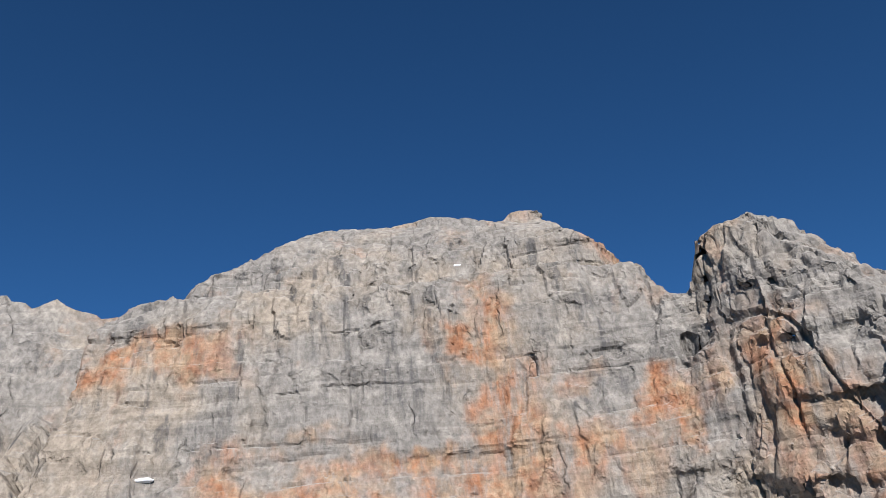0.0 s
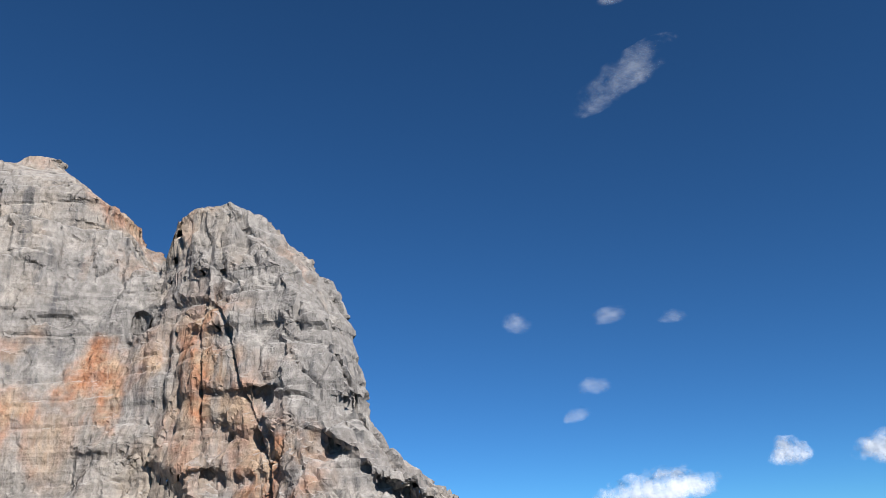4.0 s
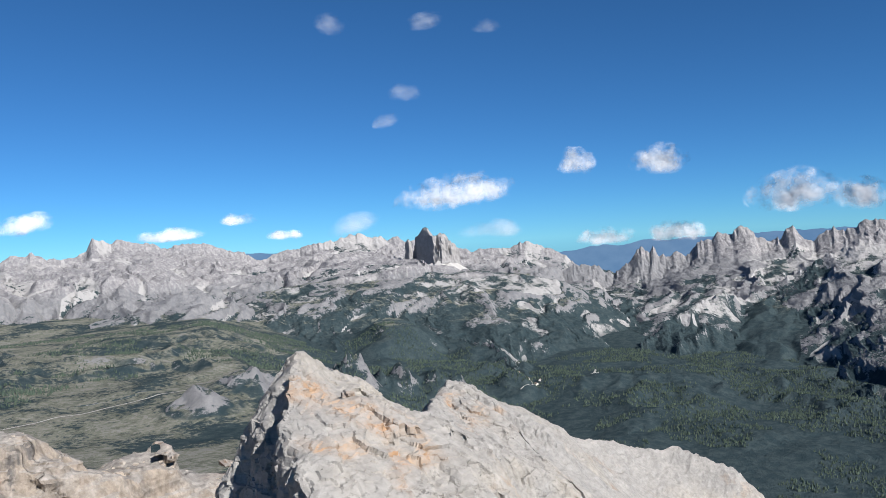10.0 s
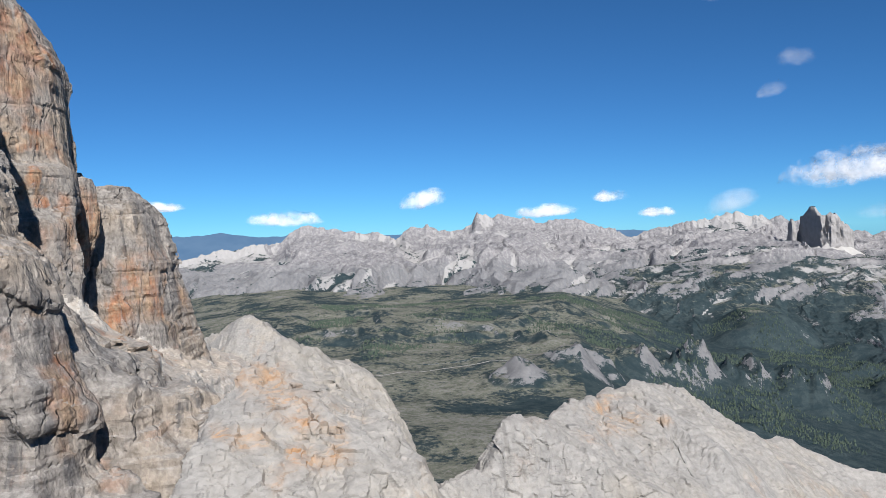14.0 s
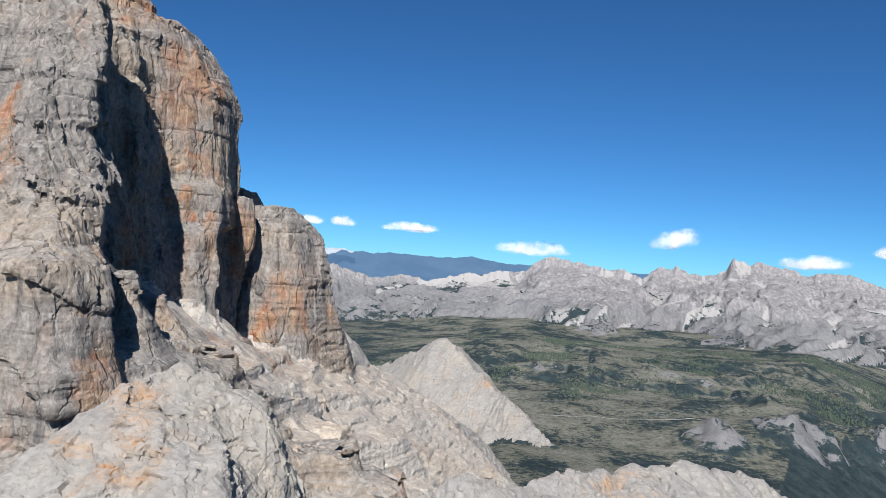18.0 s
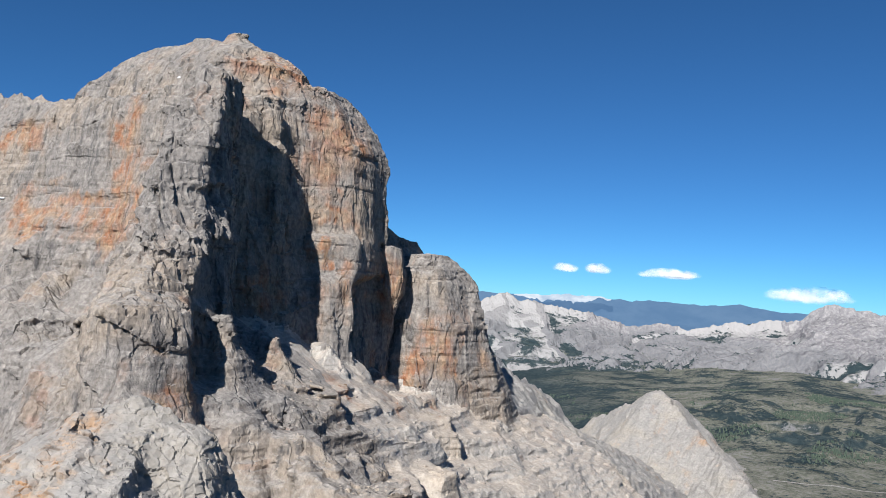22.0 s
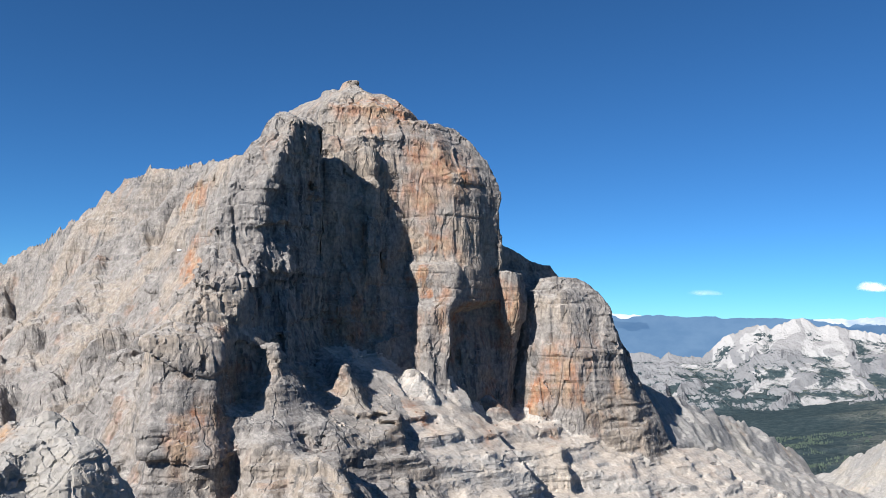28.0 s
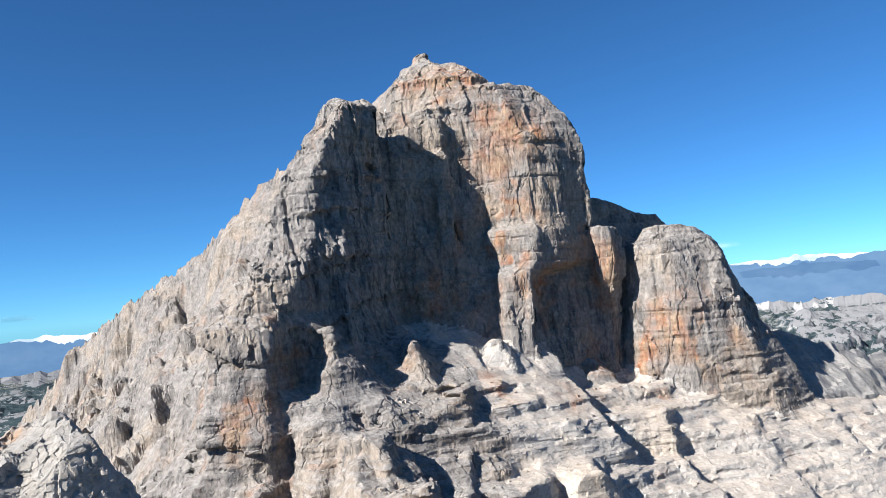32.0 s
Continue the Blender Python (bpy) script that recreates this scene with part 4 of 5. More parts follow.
def build_slopes():
    ax = np.concatenate([np.arange(-900, -560, 8.0), np.arange(-560, -200, 3.0), np.arange(-200, 60, 5.0), np.arange(60, 180, 2.2), np.arange(180, 296, 1.8), np.arange(296, 460, 1.1), np.arange(460, 540, 1.8), np.arange(540, 950, 4.0)])
    ay = np.concatenate([np.arange(-420, 0, 6.0), np.arange(0, 60, 1.8), np.arange(60, 270, 1.1), np.arange(270, 420, 1.8), np.arange(420, 720, 2.5), np.arange(720, 900, 3.0), np.arange(900, 1330, 5.0)])
    gx, gy = np.meshgrid(ax, ay, indexing="ij")
    x, y = gx.ravel(), gy.ravel()
    h, own = near_height(x, y)
    hidden = (own == 0) & (x > 105) & (x < 346) & (y > 146) & (y < 699)
    fine = (own == 2) & (x > 270) & (x < 458) & (y > 40) & (y < 268) & (h > 566)
    v = np.stack([x, y, h - np.where(hidden, 14.0, 0.0) - np.where(fine, 12.0, 0.0)], 1)
    v[:, 0] += 0.7 * vnoise(v, 6, 60)
    v[:, 1] += 0.7 * vnoise(v, 6, 61)
    q = grid_faces(len(ax), len(ay))
    o = own[q[:, 0]]
    mx, my = v[q[:, 0], 0], v[q[:, 0], 1]
    tagged(link_mesh("ground", v, q[o == 0], MAT_SLOPE), "pale ledged limestone slopes below the cliffs", "ground", kind="structure")
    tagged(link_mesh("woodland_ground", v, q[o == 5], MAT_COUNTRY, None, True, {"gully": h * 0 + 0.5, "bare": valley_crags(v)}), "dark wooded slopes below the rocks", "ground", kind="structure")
    m = o == 1
    in_parts("mountain_ridge", "rock_face", "jagged grey limestone ridge beside the summit", "ridge", v, q[m], np.digitize(mx[m], [-480, -320, -180]), MAT_CLIFF, (-300, 320, 600))
    m = o == 2
    arete = in_parts("rock_arete", "slab", "narrow pale limestone arete with ochre cracks", "ridge", v, q[m], np.digitize(mx[m] + 0.3 * my[m], [370, 420, 520, 680]), MAT_SLOPE, (430, 220, 400))
    build_arete(arete, (430, 220, 400))
    m = o == 3
    in_parts("rock_horn", "rock_face", "pointed pale rock horn with an ochre band", "peak", v, q[m], np.digitize(mx[m], [172, 260]), MAT_SLOPE, (172, 1168, 440))
    m = o == 4
    in_parts("rocky_spur", "rock_face", "broken rock spur behind the square tower", "ridge", v, q[m], np.digitize(my[m], [760, 900]), MAT_SLOPE, (130, 780, 500))


# ---- the country beyond, as one sheet in rings ----
CX, CY, CZ = 400.0, -20.0, 692.0
# distance, back slope, the fall of the front (metres out, metres down), then azimuth and elevation of the skyline in degrees
RANGES = {}
RANGES["north_range"] = (4150, 0.5, [(0, 0), (35, 42), (120, 66), (300, 104), (700, 150), (880, 182), (930, 225), (1060, 264), (1600, 300)],
                         [(-60, -3), (-22, -2.4), (-17.7, -1.78), (-15.1, -1.24), (-13.3, -1.6), (-9.9, -0.9), (-5.9, -0.6), (-5.2, 0.1), (-4.3, 0.48), (-1.2, 0.3), (1.8, -0.25), (2.3, -0.5), (2.9, 0.2), (4.7, 0.35), (5.8, -0.08), (6.9, -0.09), (7.9, 0.46), (8.3, 1.32),
                          (10.1, 1.09), (11.6, 0.71), (14.4, 0.53), (16, 0.46), (17.6, 0.07), (19.2, -0.75), (21.7, -0.1), (23.2, 0.25), (25.9, 0.77), (28, 0.68), (30.1, 0.18), (32.5, -0.3), (34.6, -0.71), (36.6, -0.92), (39, -0.4), (41.8, -1.64), (43.3, -2.6), (52, -4), (80, -5)])
RANGES["east_range"] = (3900, 0.5, [(0, 0), (50, 52), (160, 105), (500, 175), (900, 235), (1500, 300)],
                        [(20, -7), (38, -5), (41, -3.2), (42, -2.64), (43.6, -2.6), (44.8, -3.0), (46.9, -1.6), (48, -1.5), (48.8, -2.3), (50.2, -1.9), (51.2, -1.2), (52.3, -0.7), (53.7, -0.1), (54.6, -0.5), (55, -1.1), (56.4, -0.9), (57.3, -0.3), (58.6, -1.4), (60.7, -0.6), (70, 0.6), (90, 1)])
RANGES["east_slope"] = ([(41, 2300), (45, 2450), (50, 2700), (55, 3000), (66, 3300)], 0.35, [(0, 0), (40, 24), (150, 66), (400, 140), (800, 230), (1200, 290)],
                        [(34, -16), (41.1, -12.5), (44.6, -9.6), (48.1, -6.95), (50, -5.75), (52.4, -4.6), (53.4, -5.3), (55.5, -4.5), (57.8, -3.2), (59.8, -2.1), (61.3, -1.1), (64, -0.7), (70, 0.5), (90, 1)])
RANGES["wooded_terrace"] = (3150, 0.02, [(0, 0), (40, 18), (250, 70), (600, 180), (860, 248), (1100, 268), (1500, 280)],
                            [(8, -8), (14, -4.6), (17.7, -3.32), (21.1, -2.85), (25.3, -2.4), (29.6, -2.36), (33.7, -2.52), (37.8, -2.87), (41, -3.38), (43, -4.65), (45.2, -5.9), (46.7, -7.5), (50, -11)])
RANGES["white_peak"] = (4200, 0.6, [(0, 0), (40, 36), (200, 120), (500, 215), (900, 320), (1400, 420)],
                        [(-70, -6), (-44, -5.2), (-38, -5.0), (-35.4, -4.4), (-33.5, -3.9), (-31.9, -2.4), (-30.8, -1.3), (-29.9, -0.85), (-28.6, -0.25), (-27.8, -0.6), (-26.2, 0.14), (-25, -0.3), (-22, -0.75), (-20, -1.0), (-16.5, -1.6), (-12, -2.6), (-4, -4.2), (4, -6)])


KNOLLS = [(1030, 1500, 75, 62), (975, 1450, 60, 45), (885, 1395, 60, 34), (590, 1130, 42, 26), (700, 1215, 50, 26), (770, 1265, 50, 24), (1180, 1560, 80, 50), (1300, 1480, 70, 40)]
BARE = {"north_range": 0.5, "east_range": 0.8, "east_slope": -0.55, "wooded_terrace": -0.5, "white_peak": 0.5}


def far_height(az, r, x, y):
    p = np.stack([x, y, np.zeros_like(x)], 1)
    # valley floor: deep towards the east, a grassy plateau to the north
    deep = np.interp(az, [-180, -60, -38, -20, -6, 14, 24, 36, 60, 180], [300, 250, 260, 400, 465, 465, 350, 290, 290, 300])
    floor = deep + 0.01 * (r - 2000) + 16 * fbm(p, 420, 4, 70)
    crag = np.clip(rfbm(p, 170, 4, 75) - 0.62, 0, 1) * 20 * np.clip((r - 1250) / 300, 0, 1) * np.clip((2400 - r) / 400, 0, 1)
    knoll = sum(hh * np.exp(-((x - kx) ** 2 + (y - ky) ** 2) / kr ** 2) for kx, ky, kr, hh in KNOLLS)
    floor = floor + knoll * (0.55 + 0.6 * rfbm(p, 60, 4, 76))
    hs = [floor + crag]
    # spurs and gullies run down the fall line
    g = np.stack([np.radians(az) * 3300, r * 0.30, np.zeros_like(r)], 1)
    bend = fbm(p, 420, 4, 88)
    g[:, 0] += 230 * bend + 45 * vnoise(p, 90, 89)
    gul = rfbm(g, 110, 5, 80, 0.5)
    spur = rfbm(np.stack([g[:, 0], r * 0.18, np.zeros_like(r)], 1), 330, 3, 82, 0.5)
    iso = rfbm(p, 300, 5, 85, 0.55)
    for k, (name, (rc, sb, fall, pts)) in enumerate(RANGES.items()):
        pa, fa = np.array(pts, float), np.array(fall + [(fall[-1][0] + 4000, fall[-1][1] + 1100)], float)
        if not isinstance(rc, int):
            rc = np.interp(az, [u for u, _ in rc], [w for _, w in rc])
        off = np.clip((np.abs(r - rc) - 20) / 500, 0, 1)
        aw = az + 2.0 * off * bend
        el = np.interp(aw, pa[:, 0], pa[:, 1])
        even = sum(np.interp(aw + u, pa[:, 0], pa[:, 1]) for u in (-3, -1.5, 0, 1.5, 3)) / 5
        lower = np.clip(np.abs(r - rc) / 250, 0, 1)
        el = el * (1 - lower) + even * lower
        q = np.stack([aw, np.zeros_like(az), np.zeros_like(az)], 1)
        jag = (0.42 if name == "east_range" else 0.10 if name == "wooded_terrace" else 0.17) * (rfbm(q, 1.3, 5, 100 + k, 0.6) - 0.45) * np.exp(-np.abs(r - rc) / 70)
        zc = CZ + rc * np.tan(np.radians(el + jag))
        d = r - rc
        a = np.abs(d) * (1 + 0.22 * bend * off)
        h = zc - np.where(d < 0, np.interp(a + 30 * vnoise(p, 160, 96) * off, fa[:, 0], fa[:, 1]), sb * a)
        rise = np.clip((a - 8) / 220, 0, 1) * np.clip((1500 - a) / 500, 0, 1)
        amp = {"north_range": (26, 22), "east_range": (13, 8), "east_slope": (13, 10), "wooded_terrace": (14, 18), "white_peak": (22, 20)}[name]
        back = np.where(d < 0, 1.0, 0.25)
        h = h + (10 if name == "east_range" else 5 if name == "wooded_terrace" else 9) * (rfbm(p, 48, 4, 98, 0.55) - 0.5) * np.exp(-a / 150)
        h = h + rise * back * (amp[0] * (gul - 0.4) + amp[1] * (spur - 0.45) + 10 * (iso - 0.4) + 6 * fbm(p, 60, 4, 95))
        hs.append(h)
    hs = np.stack(hs)
    return hs.max(0), np.argmax(hs, 0), gul


def build_country():
    azs = np.concatenate([np.arange(-180, -104, 2.0), np.arange(-104, -46, 0.4), np.arange(-46, 68, 0.14), np.arange(68, 181, 2.0)])
    rs = np.concatenate([np.array([4.0, 40, 80, 130, 180, 240, 300]), np.arange(350, 1300, 40.0), np.arange(1300, 2600, 17.0), np.arange(2600, 4560, 12.0)])
    ga, gr = np.meshgrid(azs, rs, indexing="ij")
    a, r = ga.ravel(), gr.ravel()
    x, y = CX + r * np.sin(np.radians(a)), CY + r * np.cos(np.radians(a))
    h, own, gul = far_height(a, r, x, y)
    inside = (x > -860) & (x < 910) & (y > -380) & (y < 1290)
    h = np.where(inside, np.minimum(h, 400) - 150, h)
    v = np.stack([x, y, h], 1)
    q = grid_faces(len(azs), len(rs))[:, ::-1]
    o = own[q[:, 0]]
    # what stands alone, apart from its peak, belongs to the ground
    split = np.digitize(a[q[:, 0]], [-33, -25, -12, 2, 9, 18, 24, 37, 46, 51, 57, 64])
    for k in range(1, len(RANGES) + 1):
        for j in np.unique(split[o == k]):
            sel = np.flatnonzero((o == k) & (split == j))
            used, idx = np.unique(q[sel], return_inverse=True)
            idx = idx.reshape(-1, 4)
            o[sel[~whole(len(used), idx)[idx[:, 0]]]] = 0
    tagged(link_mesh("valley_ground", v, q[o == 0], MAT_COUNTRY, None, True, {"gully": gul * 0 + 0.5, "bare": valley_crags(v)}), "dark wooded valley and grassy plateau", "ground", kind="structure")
    labels = {"north_range": "long pale limestone range with scree gullies", "east_range": "jagged grey range of rock towers", "east_slope": "wooded mountainside with bare rocky ribs",
              "wooded_terrace": "wooded terrace cut by pale rock ribs", "white_peak": "white-grey peak above dark woods"}
    for k, name in enumerate(RANGES):
        m = o == k + 1
        if m.any():
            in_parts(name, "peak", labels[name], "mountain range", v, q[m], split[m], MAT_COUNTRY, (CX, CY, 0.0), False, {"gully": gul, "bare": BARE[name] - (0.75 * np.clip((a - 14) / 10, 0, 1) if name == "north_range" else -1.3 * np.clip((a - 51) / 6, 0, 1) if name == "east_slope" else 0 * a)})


# ---- the three towers on the skyline ----
def tower_mesh(name, parent, cx, cy, z0, z1, w0, w1, seed, turn, deep=1.0):
    """A squarish rock tower on a flared foot."""
    n, m = 48, 40
    t, u = np.meshgrid(np.linspace(0, 2 * np.pi, n, endpoint=False), np.linspace(0, 1, m), indexing="ij")
    sq = 1 / np.maximum(np.abs(np.cos(t)), np.abs(np.sin(t))) * 0.85 + 0.15
    rad = np.interp(u, [0, 0.5, 0.84, 0.94, 1.0], [w0, w1 * 1.25, w1, w1 * 0.8, w1 * 0.3]) * sq
    p = np.stack([(np.cos(t) * rad).ravel(), (np.sin(t) * rad).ravel(), (z0 + (z1 - z0) * u).ravel()], 1)
    k = 1 + 0.22 * ridged(p, (20, 20, 80), seed) + 0.14 * ridged(p, (9, 9, 26), seed + 1)
    p[:, :2] *= k[:, None]
    p[:, 1] *= deep
    p[:, 2] -= np.clip(np.abs(p[:, 1]) * 0.6, 0, 50) * (u.ravel() > 0.8)
    p[:, 2] += 4 * ridged(p, 22, seed + 2) * (u.ravel() > 0.5)
    a = np.arange(n * m).reshape(n, m)
    b = np.roll(a, -1, 0)
    q = np.stack([a[:, :-1], b[:, :-1], b[:, 1:], a[:, 1:]], -1).reshape(-1, 4)
    c, sn = math.cos(turn), math.sin(turn)
    x = p[:, 0] * c - p[:, 1] * sn + cx
    y = p[:, 0] * sn + p[:, 1] * c + cy
    return link_mesh(name, np.stack([x, y, p[:, 2]], 1), q, MAT_FARROCK, parent)


def far_point(az, el, r):
    return CX + r * math.sin(radians(az)), CY + r * math.cos(radians(az)), CZ + r * math.tan(radians(el))


MAT_FARROCK = simple_material("grey_tower_rock", (0.26, 0.25, 0.245), 1.0, 0.08, 0.05, 5.0)
towers = tagged(empty("rock_towers"), "sheer grey rock towers on a pale scree cone", "peak")
for az, el, w, w2, deep, north, sd in ((31.7, 1.2, 14, 9, 7.0, 60, 1), (32.5, 0.66, 44, 24, 1.3, 10, 4), (33.2, -0.05, 34, 18, 1.2, 10, 7), (30.9, 0.3, 14, 8, 2.0, 120, 12)):
    fx_, fy_, fz_ = far_point(az, el, 3650)
    tower_mesh("tower", towers, fx_, fy_ + north, 540, fz_, w, w2, 200 + sd, 0.0, deep)


def scree_cone(parent, cx, cy, z0, z1, r0, r1):
    n, m = 60, 14
    t, u = np.meshgrid(np.linspace(0, 2 * np.pi, n, endpoint=False), np.linspace(0, 1, m), indexing="ij")
    rad = (r1 + (r0 - r1) * (1 - u) ** 1.3) * (1 + 0.10 * np.sin(5 * t + 1) + 0.07 * np.sin(11 * t))
    p = np.stack([(cx + np.cos(t) * rad).ravel(), (cy + np.sin(t) * rad).ravel(), (z0 + (z1 - z0) * u).ravel()], 1)
    p[:, 2] += 3 * vnoise(p, 30, 9)
    a = np.arange(n * m).reshape(n, m)
    b = np.roll(a, -1, 0)
    return link_mesh("scree", p, np.stack([a[:, :-1], b[:, :-1], b[:, 1:], a[:, 1:]], -1).reshape(-1, 4), MAT_SCREE, parent, True)


MAT_SCREE = simple_material("pale_scree", (0.40, 0.385, 0.365), 1.0, 0.07, 0.03, 3.0)
sx_, sy_, _ = far_point(32.5, 0.0, 3650)
scree_cone(towers, sx_, sy_ + 10, 530, 612, 160, 40)


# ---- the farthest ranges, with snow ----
# haze and daylight are put into the emission: these surfaces glow, hardly lit
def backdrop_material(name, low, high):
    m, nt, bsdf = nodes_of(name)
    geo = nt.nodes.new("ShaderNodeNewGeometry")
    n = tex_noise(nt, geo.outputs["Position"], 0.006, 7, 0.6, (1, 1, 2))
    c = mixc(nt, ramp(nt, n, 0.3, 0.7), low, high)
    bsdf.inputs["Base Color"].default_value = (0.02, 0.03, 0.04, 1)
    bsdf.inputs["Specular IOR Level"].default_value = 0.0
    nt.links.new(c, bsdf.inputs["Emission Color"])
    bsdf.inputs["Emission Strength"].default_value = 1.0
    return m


def build_backdrop():
    # the blue of the haze, and the snow's brightness, as glow colours
    blue = backdrop_material("blue_haze_glow", (0.060, 0.125, 0.235), (0.085, 0.155, 0.265))
    snow = backdrop_material("distant_snow_glow", (0.26, 0.34, 0.45), (0.58, 0.62, 0.66))
    azs = np.arange(-112, 78, 0.1)
    q = np.stack([azs, np.zeros_like(azs), np.zeros_like(azs)], 1)
    el = 0.02 + 0.16 * rfbm(q, 3.2, 5, 150, 0.55)
    el = el + np.interp(azs, [-112, -100, -92, -60, -43, -40, -30, -22, -10, 0, 30, 39.5, 44, 48, 60, 78], [-0.8, -0.9, -1.0, 0.0, 0.0, 0.0, 0.0, 0.0, 0.05, -0.25, -0.5, -1.6, -1.1, -0.8, -0.6, -0.5])
    us = np.linspace(0, 1, 14)
    ga, gu = np.meshgrid(azs, us, indexing="ij")
    e = -9 + (el[:, None] + 9) * gu ** 0.7
    r = 4570 + 90 * gu
    r_, a_ = r.ravel(), np.radians(ga.ravel())
    v = np.stack([CX + r_ * np.sin(a_), CY + r_ * np.cos(a_), CZ + r_ * np.tan(np.radians(e.ravel()))], 1)
    f = grid_faces(len(azs), len(us))[:, ::-1]
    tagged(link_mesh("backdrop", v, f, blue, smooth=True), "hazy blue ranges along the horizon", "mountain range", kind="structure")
    # glaciers on the highest of them
    for k, (lo, hi) in enumerate(((-25.5, -18.5), (-45.0, -36.5), (-95.5, -88.0))):
        aa = np.arange(lo, hi, 0.08)
        mid, half = (lo + hi) / 2, (hi - lo) / 2
        base = np.interp(aa, azs, el)
        qq = np.stack([aa, np.zeros_like(aa), np.zeros_like(aa)], 1)
        up = 0.17 * np.clip(1 - ((aa - mid) / half) ** 2, 0, 1) * (0.7 + 0.5 * rfbm(qq, 0.9, 4, 160 + k))
        lowe = base - 0.05 - 0.24 * rfbm(qq, 0.7, 4, 170 + k) * np.clip(1 - ((aa - mid) / half) ** 2, 0, 1)
        ga2, gu2 = np.meshgrid(aa, np.linspace(0, 1, 6), indexing="ij")
        ee = np.minimum(lowe, base)[:, None] * (1 - gu2) + (base + np.maximum(up, 0))[:, None] * gu2
        rr, ra = 4560.0 + 40 * gu2.ravel(), np.radians(ga2.ravel())
        vv = np.stack([CX + rr * np.sin(ra), CY + rr * np.cos(ra), CZ + rr * np.tan(np.radians(ee.ravel()))], 1)
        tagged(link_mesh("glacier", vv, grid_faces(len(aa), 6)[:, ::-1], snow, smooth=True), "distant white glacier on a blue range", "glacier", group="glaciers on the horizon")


build_backdrop()


# ---- clouds ----
def cloud_material(name, lo, hi, most, scale=0.011, tear=2.8):
    """Vapour that thins out towards the rim of its lens of air, in torn billows."""
    m, nt, bsdf = nodes_of(name)
    tc = nt.nodes.new("ShaderNodeTexCoord")
    ob = tc.outputs["Object"]
    geo = nt.nodes.new("ShaderNodeNewGeometry")
    n = tex_noise(nt, geo.outputs["Position"], scale, 6, 0.54)
    sep = nt.nodes.new("ShaderNodeSeparateXYZ")
    nt.links.new(ob, sep.inputs[0])
    x2 = mathn(nt, "POWER", mathn(nt, "ABSOLUTE", sep.outputs["X"]), 2.0)
    z = sep.outputs["Z"]
    below = mathn(nt, "MULTIPLY", mathn(nt, "MINIMUM", z, 0.0), 1.9)
    above = mathn(nt, "MAXIMUM", z, 0.0)
    z2 = mathn(nt, "ADD", mathn(nt, "POWER", mathn(nt, "ABSOLUTE", below), 2.0), mathn(nt, "POWER", above, 2.0))
    body = mathn(nt, "SUBTRACT", 1.0, mathn(nt, "ADD", x2, z2))
    dens = mathn(nt, "ADD", body, mathn(nt, "MULTIPLY", mathn(nt, "SUBTRACT", n, 0.5), tear))
    edge = ramp(nt, mathn(nt, "ADD", x2, z2), 1.0, 0.75)
    nt.links.new(mathn(nt, "MULTIPLY", ramp(nt, dens, lo, hi, 0.0, most), edge), bsdf.inputs["Alpha"])
    bsdf.inputs["Base Color"].default_value = (0.60, 0.61, 0.63, 1)
    bsdf.inputs["Roughness"].default_value = 1.0
    bsdf.inputs["Specular IOR Level"].default_value = 0.0
    bump(nt, bsdf, tex_noise(nt, geo.outputs["Position"], 0.009, 2, 0.4), 22.0)
    return m


MAT_CLOUD = cloud_material("cloud", 0.2, 1.5, 0.86)
MAT_VEIL = cloud_material("thin_cloud", 0.25, 2.3, 0.42, 0.005, 3.6)


def unit_ball(n=40, m=24):
    t, u = np.meshgrid(np.linspace(0, 2 * np.pi, n, endpoint=False), np.linspace(0.02, np.pi - 0.02, m), indexing="ij")
    v = np.stack([(np.cos(t) * np.sin(u)).ravel(), (np.sin(t) * np.sin(u)).ravel(), np.cos(u).ravel()], 1)
    a = np.arange(n * m).reshape(n, m)
    b = np.roll(a, -1, 0)
    return v, np.stack([a[:, 1:], b[:, 1:], b[:, :-1], a[:, :-1]], -1).reshape(-1, 4)


def cloud(ex, ey, ez, az, el, wide, high, seed, material, label, tilt=0.0, dist=4300.0):
    """A small cumulus, wide and high in degrees, as seen from the place (ex, ey, ez)."""
    v, q = unit_ball()
    v = v * (1 + 0.10 * ridged(v, 0.5, seed))[:, None]
    ob = link_mesh("cloud", v, q, material, None, True)
    w, hgt = dist * math.radians(wide) * 0.60, dist * math.radians(high) * 0.78
    a = radians(az)
    place = Matrix.Translation((ex + dist * math.sin(a), ey + dist * math.cos(a), ez + dist * math.tan(radians(el))))
    ob.matrix_world = place @ Matrix.Rotation(-a, 4, "Z") @ Matrix.Rotation(-math.atan(tilt), 4, "Y") @ Matrix.Diagonal((w, hgt * 0.6, hgt, 1))
    return tagged(ob, label, "cloud", "clouds over the mountains")


